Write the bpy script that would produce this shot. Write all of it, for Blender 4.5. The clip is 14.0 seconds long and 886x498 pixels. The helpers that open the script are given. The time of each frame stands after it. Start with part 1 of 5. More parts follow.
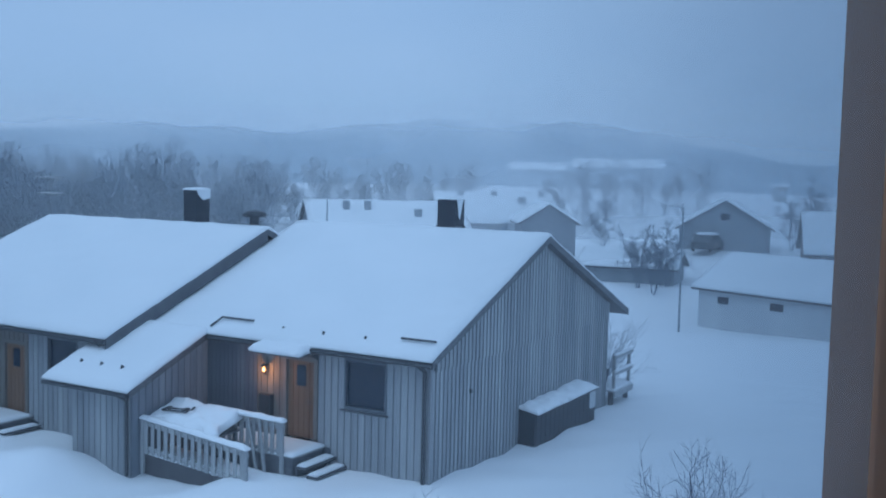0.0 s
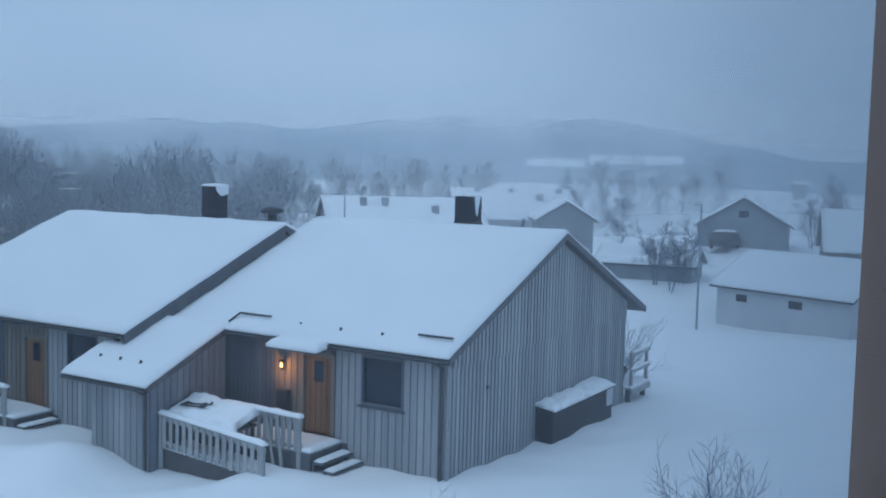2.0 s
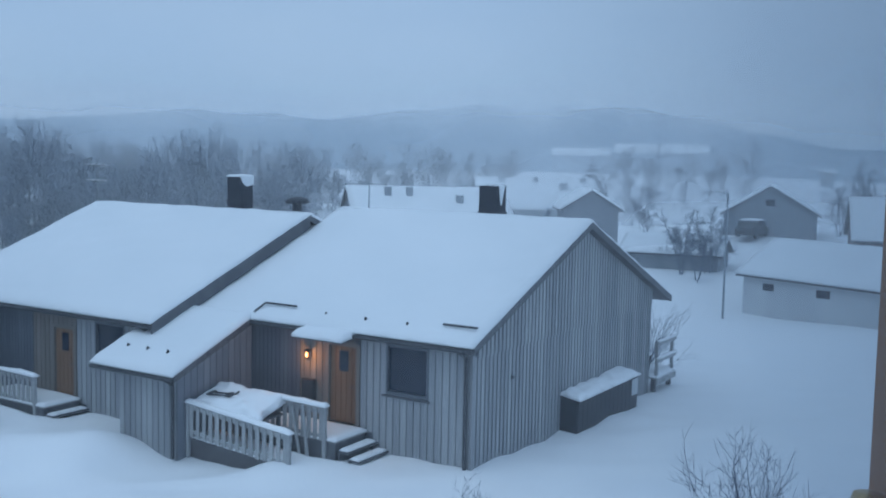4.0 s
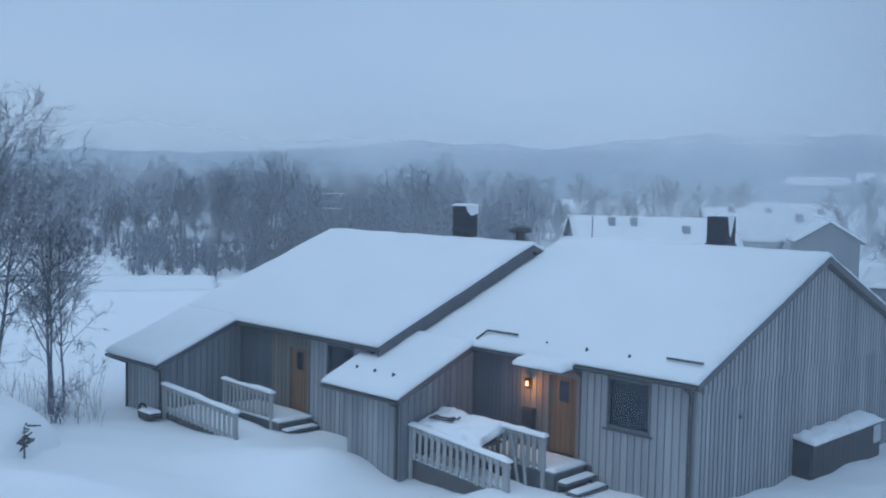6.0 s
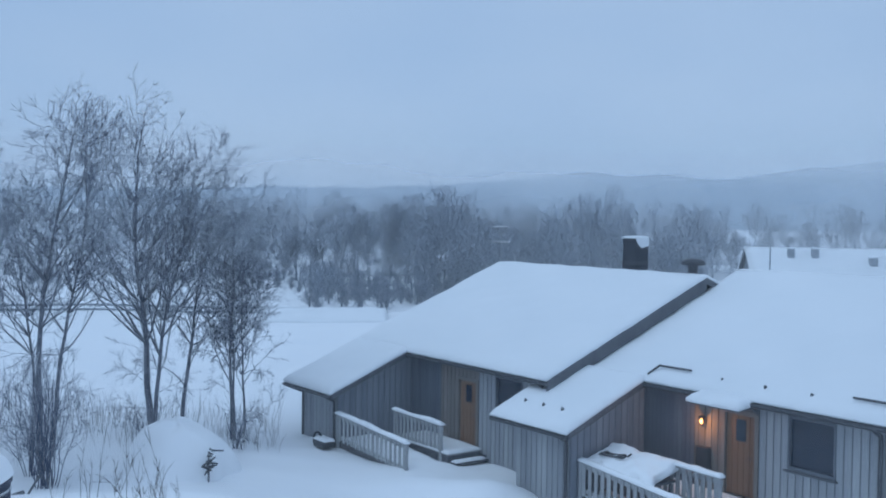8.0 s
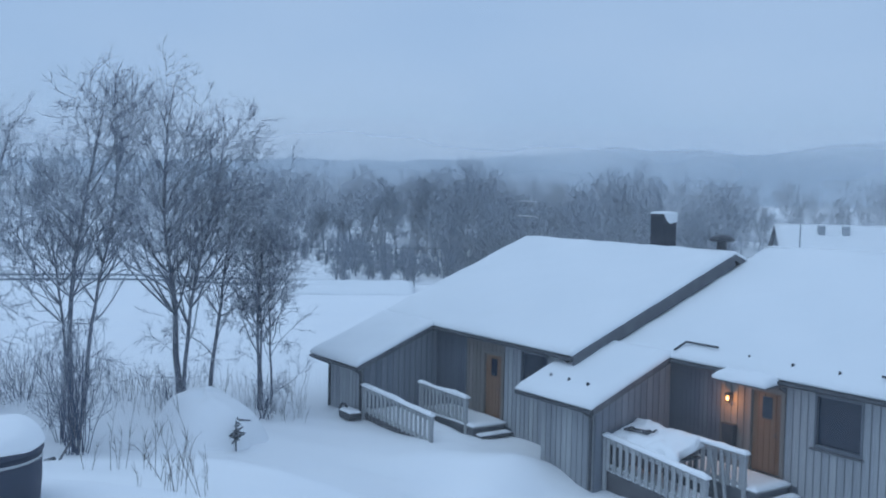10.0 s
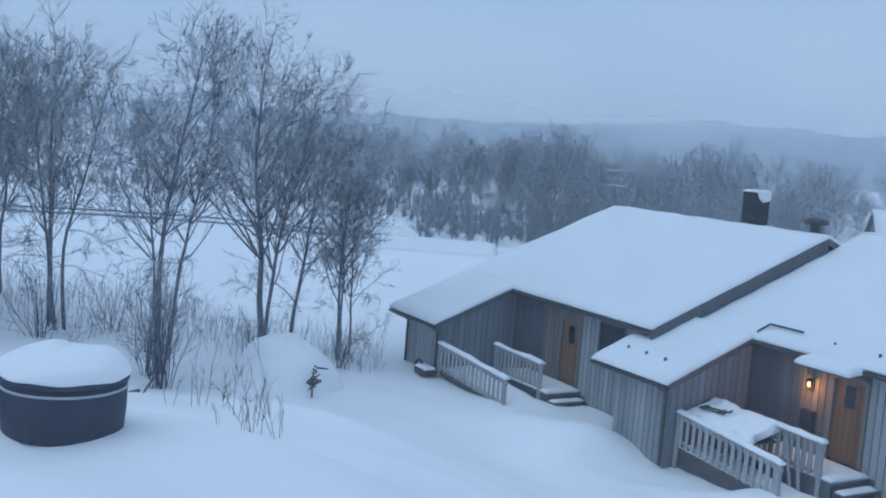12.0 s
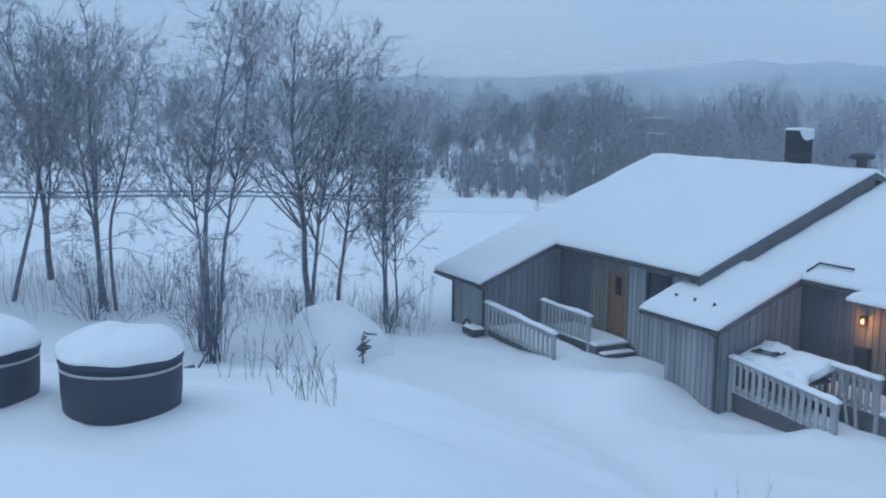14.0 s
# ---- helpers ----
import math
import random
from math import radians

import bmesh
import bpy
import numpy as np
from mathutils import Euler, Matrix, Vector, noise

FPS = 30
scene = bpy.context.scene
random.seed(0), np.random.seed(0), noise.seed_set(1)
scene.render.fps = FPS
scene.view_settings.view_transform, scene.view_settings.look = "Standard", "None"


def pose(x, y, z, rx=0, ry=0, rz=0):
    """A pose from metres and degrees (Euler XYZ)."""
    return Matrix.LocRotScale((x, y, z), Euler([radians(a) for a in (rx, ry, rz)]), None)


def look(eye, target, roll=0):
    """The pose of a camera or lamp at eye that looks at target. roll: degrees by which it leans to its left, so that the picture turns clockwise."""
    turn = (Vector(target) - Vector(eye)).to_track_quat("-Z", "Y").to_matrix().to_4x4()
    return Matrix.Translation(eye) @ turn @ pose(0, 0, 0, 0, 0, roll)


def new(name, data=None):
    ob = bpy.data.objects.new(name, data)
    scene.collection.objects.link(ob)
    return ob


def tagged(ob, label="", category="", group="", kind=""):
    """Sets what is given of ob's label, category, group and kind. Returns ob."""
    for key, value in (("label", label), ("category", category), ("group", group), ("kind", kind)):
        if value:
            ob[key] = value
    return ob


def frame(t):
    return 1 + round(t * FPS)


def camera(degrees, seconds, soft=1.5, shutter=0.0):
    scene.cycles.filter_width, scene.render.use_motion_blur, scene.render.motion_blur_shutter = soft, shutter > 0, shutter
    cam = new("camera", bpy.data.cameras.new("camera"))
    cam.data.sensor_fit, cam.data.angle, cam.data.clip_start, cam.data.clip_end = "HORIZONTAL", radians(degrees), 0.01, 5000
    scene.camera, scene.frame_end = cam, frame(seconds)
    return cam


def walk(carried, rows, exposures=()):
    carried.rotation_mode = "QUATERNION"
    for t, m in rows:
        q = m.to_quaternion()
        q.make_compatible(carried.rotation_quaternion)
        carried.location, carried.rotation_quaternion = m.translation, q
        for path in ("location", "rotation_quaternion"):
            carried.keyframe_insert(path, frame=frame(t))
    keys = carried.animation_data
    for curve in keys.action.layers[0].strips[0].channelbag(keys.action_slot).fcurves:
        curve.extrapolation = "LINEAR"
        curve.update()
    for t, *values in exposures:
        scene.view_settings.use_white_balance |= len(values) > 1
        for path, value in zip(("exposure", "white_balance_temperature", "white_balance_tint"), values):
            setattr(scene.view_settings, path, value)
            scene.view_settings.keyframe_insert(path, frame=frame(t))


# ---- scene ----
# camera: a hand-held phone at an upstairs window, turning to the left
cam = camera(47.54, 14.0, soft=1.9)
EYE = (11.784, -20.224, 7.439)
# seconds, yaw, pitch, roll, and small shifts of the hand to the right (m)
TURNS = [
    (0.0, 29.83, -4.12, -1.35, 0.0), (0.5, 30.06, -4.12, -1.30, -0.0028), (1.0, 30.58, -4.13, -1.28, -0.0062),
    (1.5, 30.76, -4.13, -1.24, -0.0058), (2.0, 30.81, -4.34, -1.44, -0.0045), (2.2, 30.84, -4.50, -1.42, -0.0045), (4.3, 32.96, -5.12, -1.05, 0.0), (4.5, 34.16, -5.15, -0.93, 0.0),
    (5.0, 41.83, -5.04, -1.41, 0.0), (5.5, 44.55, -4.95, -1.12, 0.0), (6.0, 44.85, -3.54, -1.24, 0.0),
    (6.5, 47.84, -2.46, -1.12, 0.0), (7.0, 51.05, -2.43, -0.71, 0.0), (7.5, 52.69, -2.00, -0.67, 0.0),
    (8.0, 54.40, -1.82, -0.67, 0.0), (8.2, 55.02, -1.82, -0.66, 0.0), (10.3, 55.93, -3.45, -1.16, 0.0), (10.5, 55.95, -3.51, -1.18, 0.0), (11.0, 56.57, -3.76, -1.49, 0.0),
    (11.5, 57.18, -4.73, -2.23, 0.0), (12.0, 61.03, -5.79, -4.61, 0.0), (12.5, 61.96, -6.52, -4.24, 0.0),
    (13.0, 62.64, -7.00, -3.09, 0.0), (13.5, 62.97, -7.16, -1.78, 0.0), (14.0, 62.97, -8.13, -0.76, 0.0),
]
walk(cam, [(t, pose(EYE[0] + s * math.cos(radians(yaw)), EYE[1] + s * math.sin(radians(yaw)), EYE[2], 90 + pitch, roll, yaw))
           for t, yaw, pitch, roll, s in TURNS],
     [(0.0, -0.2, 5700, 4), (2.0, -0.17, 6280, 5), (5.0, -0.12, 6330, 5), (7.0, -0.08, 6400, 8), (14.0, -0.05, 6380, 8)])

# ---- world and sun: an overcast winter dusk ----
SUN_EL, SUN_AZ = radians(64), radians(200)
world = bpy.data.worlds.new("overcast_dusk")
scene.world = world
world.use_nodes = True
wn, wl = world.node_tree.nodes, world.node_tree.links
wn.clear()
w_out, w_bg = wn.new("ShaderNodeOutputWorld"), wn.new("ShaderNodeBackground")
w_sky = wn.new("ShaderNodeTexSky")
w_sky.sky_type, w_sky.sun_disc, w_sky.sun_elevation, w_sky.sun_rotation = "NISHITA", False, SUN_EL, SUN_AZ
w_dim = wn.new("ShaderNodeVectorMath")
w_dim.operation = "SCALE"
w_dim.inputs["Scale"].default_value = 0.08
w_co, w_map, w_noise = wn.new("ShaderNodeTexCoord"), wn.new("ShaderNodeMapping"), wn.new("ShaderNodeTexNoise")
w_map.inputs["Scale"].default_value = (1.0, 1.0, 3.0)
w_noise.inputs["Scale"].default_value, w_noise.inputs["Detail"].default_value = 1.6, 3.0
w_ramp = wn.new("ShaderNodeValToRGB")
w_ramp.color_ramp.elements[0].position, w_ramp.color_ramp.elements[0].color = 0.3, (0.275, 0.415, 0.645, 1)
w_ramp.color_ramp.elements[1].position, w_ramp.color_ramp.elements[1].color = 0.72, (0.355, 0.485, 0.69, 1)
w_mix = wn.new("ShaderNodeMix")
w_mix.data_type = "RGBA"
w_mix.inputs["Factor"].default_value = 0.9
wl.new(w_sky.outputs["Color"], w_dim.inputs[0])
wl.new(w_co.outputs["Generated"], w_map.inputs["Vector"])
wl.new(w_map.outputs["Vector"], w_noise.inputs["Vector"])
wl.new(w_noise.outputs["Fac"], w_ramp.inputs["Fac"])
wl.new(w_dim.outputs["Vector"], w_mix.inputs["A"])
wl.new(w_ramp.outputs["Color"], w_mix.inputs["B"])
wl.new(w_mix.outputs["Result"], w_bg.inputs["Color"])
wl.new(w_bg.outputs["Background"], w_out.inputs["Surface"])
w_bg.inputs["Strength"].default_value = 1.23

sun = new("sun", bpy.data.lights.new("sun", "SUN"))
sun.data.energy, sun.data.angle, sun.data.color = 0.62, radians(60), (0.66, 0.84, 1.0)
sun.matrix_world = look((0, 0, 60), (math.sin(SUN_AZ) * -60, -math.cos(SUN_AZ) * 60, 60 - 60 * math.tan(SUN_EL)))


# ---- materials ----
def material(name, low, high, rough=0.8, scale=6.0, fine=60.0, bump=0.3, stretch=(1, 1, 1), metal=0.0, snow=0.0, snow_from=0.35, vary=0.0, depth=0.01):
    """A surface that varies at two scales between two colours, with fine relief; snow lies on what faces up, to the share given."""
    m = bpy.data.materials.new(name)
    m.use_nodes = True
    n, l = m.node_tree.nodes, m.node_tree.links
    bsdf = n["Principled BSDF"]
    bsdf.inputs["Roughness"].default_value, bsdf.inputs["Metallic"].default_value = rough, metal
    co, mp = n.new("ShaderNodeTexCoord"), n.new("ShaderNodeMapping")
    mp.inputs["Scale"].default_value = stretch
    l.new(co.outputs["Object"], mp.inputs["Vector"])
    a, b = n.new("ShaderNodeTexNoise"), n.new("ShaderNodeTexNoise")
    a.inputs["Scale"].default_value, a.inputs["Detail"].default_value = scale, 4
    b.inputs["Scale"].default_value, b.inputs["Detail"].default_value = fine, 3
    l.new(mp.outputs["Vector"], a.inputs["Vector"])
    l.new(mp.outputs["Vector"], b.inputs["Vector"])
    add = n.new("ShaderNodeMath")
    add.operation = "MULTIPLY_ADD"
    add.inputs[1].default_value = 0.35
    l.new(b.outputs["Fac"], add.inputs[0])
    l.new(a.outputs["Fac"], add.inputs[2])
    ramp = n.new("ShaderNodeValToRGB")
    ramp.color_ramp.elements[0].position, ramp.color_ramp.elements[1].position = 0.45, 0.95
    ramp.color_ramp.elements[0].color, ramp.color_ramp.elements[1].color = (*low, 1), (*high, 1)
    if vary:
        info, shift = n.new("ShaderNodeObjectInfo"), n.new("ShaderNodeMath")
        shift.operation = "MULTIPLY_ADD"
        shift.inputs[1].default_value, shift.inputs[2].default_value = vary, -vary / 2
        l.new(info.outputs["Random"], shift.inputs[0])
        tot = n.new("ShaderNodeMath")
        l.new(add.outputs["Value"], tot.inputs[0])
        l.new(shift.outputs["Value"], tot.inputs[1])
        l.new(tot.outputs["Value"], ramp.inputs["Fac"])
    else:
        l.new(add.outputs["Value"], ramp.inputs["Fac"])
    colour = ramp.outputs["Color"]
    if snow:
        geo, sep, lie = n.new("ShaderNodeNewGeometry"), n.new("ShaderNodeSeparateXYZ"), n.new("ShaderNodeMapRange")
        lie.inputs["From Min"].default_value, lie.inputs["From Max"].default_value, lie.inputs["To Max"].default_value = snow_from, snow_from + 0.4, snow
        l.new(geo.outputs["Normal"], sep.inputs["Vector"])
        l.new(sep.outputs["Z"], lie.inputs["Value"])
        mix = n.new("ShaderNodeMix")
        mix.data_type = "RGBA"
        mix.inputs["B"].default_value = (0.86, 0.88, 0.9, 1)
        l.new(lie.outputs["Result"], mix.inputs["Factor"])
        l.new(colour, mix.inputs["A"])
        colour = mix.outputs["Result"]
    l.new(colour, bsdf.inputs["Base Color"])
    if bump:
        bp = n.new("ShaderNodeBump")
        bp.inputs["Strength"].default_value, bp.inputs["Distance"].default_value = bump, depth
        l.new(add.outputs["Value"], bp.inputs["Height"])
        l.new(bp.outputs["Normal"], bsdf.inputs["Normal"])
    return m


SNOW = material("snow", (0.88, 0.895, 0.915), (0.94, 0.945, 0.95), 0.7, 0.6, 9.0, 0.28, depth=0.12)
SNOW_ROOF = material("roof_snow", (0.8, 0.825, 0.845), (0.865, 0.88, 0.895), 0.7, 0.5, 7.0, 0.25, depth=0.08)
CLAD = material("grey_weathered_cladding", (0.235, 0.25, 0.27), (0.40, 0.415, 0.425), 0.75, 1.6, 30, 0.5, (1, 1, 0.09), vary=0.25)
CLAD_BACK = material("grey_cladding_under_boards", (0.10, 0.115, 0.14), (0.16, 0.175, 0.2), 0.8, 2, 25, 0.3, (1, 1, 0.15))
DARK_WOOD = material("dark_trim_wood", (0.075, 0.082, 0.095), (0.135, 0.142, 0.155), 0.6, 4, 40, 0.3, (1, 1, 0.3))
DARK_BOARD = material("dark_blue_grey_boards", (0.075, 0.09, 0.12), (0.14, 0.155, 0.185), 0.7, 2, 25, 0.3, (1, 1, 0.15), vary=0.2)
BROWN_BOARD = material("brown_grey_boards", (0.16, 0.14, 0.125), (0.25, 0.225, 0.205), 0.75, 1.2, 22, 0.4, (1, 1, 0.12), vary=0.3)
# slate grey; on the porch side walls it carries painted shade
SLATE_SHADE = material("slate_and_shaded_boards", (0.185, 0.205, 0.24), (0.29, 0.31, 0.34), 0.75, 1.2, 22, 0.4, (1, 1, 0.12), vary=0.3)
BROWN_DOOR = material("brown_plank_door", (0.17, 0.088, 0.046), (0.27, 0.15, 0.08), 0.55, 2.5, 30, 0.3, (1, 1, 0.1))
FENCE = material("pale_grey_fence_wood", (0.30, 0.31, 0.32), (0.45, 0.46, 0.46), 0.8, 3, 30, 0.4, (1, 1, 0.2), snow=1.0, snow_from=0.5, vary=0.25)
STONE = material("dark_foundation", (0.06, 0.06, 0.065), (0.14, 0.14, 0.15), 0.9, 5, 40, 0.6)
METAL = material("dark_metal", (0.05, 0.055, 0.064), (0.095, 0.10, 0.11), 0.45, 8, 60, 0.15, metal=0.5)
BLACK = material("black_plastic", (0.01, 0.014, 0.024), (0.024, 0.03, 0.045), 0.65, 3, 50, 0.2)
BIRCH = material("birch_bark", (0.07, 0.08, 0.105), (0.24, 0.255, 0.29), 0.85, 3, 30, 0.4, (1, 1, 2.5), snow=0.7, snow_from=0.2)
TWIG = material("birch_twig", (0.04, 0.056, 0.1), (0.085, 0.108, 0.165), 0.85, 3, 20, 0, snow=0.75, snow_from=0.15)
# paler than the near twigs: distance haze is put into the colour
HAZED_TWIG = material("hazed_twig", (0.125, 0.155, 0.205), (0.215, 0.255, 0.315), 0.9, 0.3, 10, 0, snow=0.2, snow_from=0.2)
NAVY = material("dark_blue_plastic", (0.007, 0.015, 0.042), (0.02, 0.032, 0.068), 0.6, 4, 60, 0.25)
PALE_PANEL = material("pale_weathered_sheet", (0.45, 0.47, 0.49), (0.58, 0.6, 0.62), 0.7, 4, 40, 0.2)
STRAW = material("dead_stalk", (0.09, 0.085, 0.08), (0.18, 0.17, 0.16), 0.9, 5, 40, 0, snow=0.5)


def glass(name, tint=(0.008, 0.018, 0.04), rough=0.04):
    m = bpy.data.materials.new(name)
    m.use_nodes = True
    b = m.node_tree.nodes["Principled BSDF"]
    b.inputs["Base Color"].default_value = (*tint, 1)
    b.inputs["Roughness"].default_value, b.inputs["IOR"].default_value = rough, 1.5
    return m


def glow(name, colour, strength):
    m = bpy.data.materials.new(name)
    m.use_nodes = True
    b = m.node_tree.nodes["Principled BSDF"]
    b.inputs["Emission Color"].default_value, b.inputs["Emission Strength"].default_value = (*colour, 1), strength
    return m


PANE = glass("dark_window_pane")
BULB = glow("warm_bulb", (1.0, 0.34, 0.06), 5.0)


# ---- mesh helpers ----
def box(bm, x0, x1, y0, y1, z0, z1):
    v = [bm.verts.new(p) for p in ((x0, y0, z0), (x1, y0, z0), (x1, y1, z0), (x0, y1, z0), (x0, y0, z1), (x1, y0, z1), (x1, y1, z1), (x0, y1, z1))]
    for f in ((3, 2, 1, 0), (4, 5, 6, 7), (0, 1, 5, 4), (1, 2, 6, 5), (2, 3, 7, 6), (3, 0, 4, 7)):
        bm.faces.new([v[i] for i in f])
    return bm


def boxed(*size, bevel=0.0, steps=1):
    bm = box(bmesh.new(), *size)
    if bevel:
        bmesh.ops.bevel(bm, geom=bm.edges[:], offset=bevel, segments=steps, affect="EDGES", profile=0.6)
    return bm


def prism(poly, axis, a, b, bm=None):
    """A polygon pushed from a to b along axis 0 (poly in y, z), 1 (poly in x, z) or 2 (poly in x, y)."""
    bm = bm or bmesh.new()
    def at(p, s):
        return ((s, p[0], p[1]), (p[0], s, p[1]), (p[0], p[1], s))[axis]
    lo, hi = [bm.verts.new(at(p, a)) for p in poly], [bm.verts.new(at(p, b)) for p in poly]
    bm.faces.new(lo), bm.faces.new(hi)
    for i in range(len(poly)):
        j = (i + 1) % len(poly)
        bm.faces.new((lo[i], lo[j], hi[j], hi[i]))
    bmesh.ops.recalc_face_normals(bm, faces=bm.faces[:])
    return bm


def tube(bm, p, q, r0, r1=None, sides=8):
    p, q = Vector(p), Vector(q)
    r1 = r0 if r1 is None else r1
    d = (q - p).normalized()
    u = d.orthogonal().normalized()
    w = d.cross(u)
    rings = []
    for c, r in ((p, r0), (q, r1)):
        rings.append([bm.verts.new(c + (u * math.cos(k * math.tau / sides) + w * math.sin(k * math.tau / sides)) * r) for k in range(sides)])
    for k in range(sides):
        j = (k + 1) % sides
        bm.faces.new((rings[0][k], rings[0][j], rings[1][j], rings[1][k]))
    bm.faces.new(rings[0][::-1]), bm.faces.new(rings[1])
    return bm


def turned(bm, profile, sides=32, centre=(0, 0)):
    """A body of revolution about an upright axis: profile rows (r, z) from below to above, closed at both ends."""
    rings = [[bm.verts.new((centre[0] + r * math.cos(k * math.tau / sides), centre[1] + r * math.sin(k * math.tau / sides), z)) for k in range(sides)] for r, z in profile]
    for lo, hi in zip(rings, rings[1:]):
        for k in range(sides):
            j = (k + 1) % sides
            bm.faces.new((lo[k], lo[j], hi[j], hi[k]))
    bm.faces.new(rings[0][::-1]), bm.faces.new(rings[-1])
    return bm


def smooth(bm):
    for f in bm.faces:
        f.smooth = True
    return bm


def to_mesh(name, bm, mat):
    me = bpy.data.meshes.new(name)
    bm.to_mesh(me)
    bm.free()
    me.materials.append(mat)
    return me


def part(name, bm, mat, parent, label=""):
    ob = new(name, to_mesh(name, bm, mat))
    ob.parent = parent
    return tagged(ob, label) if label else ob


def piece(name, me, parent, at=(0, 0, 0), turn=0.0):
    ob = new(name, me)
    ob.parent = parent
    ob.location = at
    ob.rotation_euler = (0, 0, turn)
    return ob


def thing(name, at, label, category, group="", kind="", turn=0.0):
    ob = new(name)
    ob.empty_display_size = 0.2
    ob.location = at
    ob.rotation_euler = (0, 0, turn)
    return tagged(ob, label, category, group, kind)


def solo(name, bm, mat, label, category, group="", kind="", at=(0, 0, 0)):
    ob = new(name, to_mesh(name, bm, mat))
    ob.location = at
    return tagged(ob, label, category, group, kind)


def snow_sheet(x0, x1, y0, y1, low, thick, nx, ny, rough=0.03, edge=0.12, seed=0.0, thin_left=0.0, jag=0.05):
    """Snow lying on a surface low(x, y): rounded off and uneven at its edges, closed below."""
    bm = bmesh.new()
    top, bot = [], []
    for j in range(ny + 1):
        for i in range(nx + 1):
            u, v = i / nx, j / ny
            x, y = x0 + (x1 - x0) * u, y0 + (y1 - y0) * v
            d = min(u * (x1 - x0), (1 - u) * (x1 - x0), v * (y1 - y0), (1 - v) * (y1 - y0))
            swell = min(1.0, d / edge) if edge else 1.0
            swell = 0.35 + 0.65 * math.sqrt(max(0.0, 1 - (1 - swell) ** 2))
            # thinner towards the left edge, shaped to fit the camera's view
            swell *= 1 - thin_left * max(0.0, 1 - (x - x0) / 1.6)
            wob = noise.noise((x * 1.3 + seed, y * 1.3, seed)) * rough + noise.noise((x * 5, y * 5, seed)) * rough * 0.4
            jx = noise.noise((x * 3.1, y * 3.1, seed + 4)) * jag if i in (0, nx) else 0
            jy = noise.noise((x * 3.1, y * 3.1, seed + 9)) * jag if j in (0, ny) else 0
            z = low(x, y)
            top.append(bm.verts.new((x + jx, y + jy, z + max(0.02, thick * swell + wob))))
            bot.append(bm.verts.new((x, y, z)))
    w = nx + 1
    for j in range(ny):
        for i in range(nx):
            k = j * w + i
            bm.faces.new((top[k], top[k + 1], top[k + w + 1], top[k + w]))
            bm.faces.new((bot[k], bot[k + w], bot[k + w + 1], bot[k + 1]))
    for i in range(nx):
        bm.faces.new((bot[i], bot[i + 1], top[i + 1], top[i]))
        k = ny * w + i
        bm.faces.new((bot[k + 1], bot[k], top[k], top[k + 1]))
    for j in range(ny):
        k = j * w
        bm.faces.new((bot[k + w], bot[k], top[k], top[k + w]))
        k = j * w + nx
        bm.faces.new((bot[k], bot[k + w], top[k + w], top[k]))
    return smooth(bm)


# ---- ground: one sheet of snow, out to the hills ----
def bearing(az, d):
    """The plan place at a bearing (degrees to the left of the y axis) and distance from the camera's window."""
    return EYE[0] - d * math.sin(radians(az)), EYE[1] + d * math.cos(radians(az))


SPOTS = [(-0.4, 0.2, 0.0), (-0.3, 5.4, -0.08), (0.5, 12.6, -0.35), (-9.6, -2.9, 0.0), (-7.4, -2.7, -0.42), (-5.5, -2.4, -0.36), (-3.7, -2.4, -0.2), (-2.2, -0.6, 0.02), (-12.4, -4.5, -0.15),
         (-18.8, -4.8, -0.05), (-1.2, -18.1, 3.52), (-2.8, -19.8, 3.55), (-16.5, -10.0, 0.1), (3.0, -4.0, 0.4), (8.0, -1.0, 0.8), (11.0, -18.0, 3.6), (8.0, 8.0, 0.0),
         (-20.0, -13.0, 0.7), (-22.0, -5.0, 0.1), (-5.7, 42.4, -1.7), (4.0, 30.0, -1.4), (-30.0, 15.0, -0.6), (-24.0, -18.0, 1.6), (-6.0, -14.0, 1.7)]
SPOTS += [(*bearing(az, d), z) for az, d, z in ((19, 76, -0.15), (16.8, 72, -0.2), (22, 74, -0.1), (14.8, 92, 1.6), (10, 130, 3.0), (33, 85, 0.2), (60, 74, 0.2), (80, 74, 0.5), (100, 74, 1.0), (78, 150, 2.6), (95, 150, 3.5), (55, 140, 2.0),
                                                 (22, 300, 5.0), (40, 300, 4.5), (60, 300, 6.0), (80, 300, 9.0), (0, 150, 5.0), (-60, 60, 4.0), (150, 60, 5.0), (200, 60, 6.0))]
SPOT = np.array(SPOTS)


def height(x, y):
    d2 = (SPOT[:, 0] - x) ** 2 + (SPOT[:, 1] - y) ** 2
    r = math.hypot(x - EYE[0], y - EYE[1])
    wgt = 1.0 / (d2 + 1.5) ** 1.7
    h = float((wgt * SPOT[:, 2]).sum() / wgt.sum())
    far = max(0.0, r - 320)
    h += 0.5 * math.exp(-((x + 8.9) ** 2 + (y + 3.6) ** 2) / 0.9) + 0.35 * math.exp(-((x + 10.6) ** 2 / 3 + (y + 4.6) ** 2 / 1.2))
    h += 0.28 * math.exp(-((x + 4.1) ** 2 + (y + 1.75) ** 2) / 0.8) + 0.25 * math.exp(-((x + 12.9) ** 2 + (y + 3.4) ** 2) / 0.9)
    return h - far * 0.011 + noise.noise((x * 0.12, y * 0.12, 2.0)) * 0.1 * min(1.0, r / 20)


P_IN, P_OUT = Vector(bearing(59, 27)), Vector(bearing(43, 16.5))


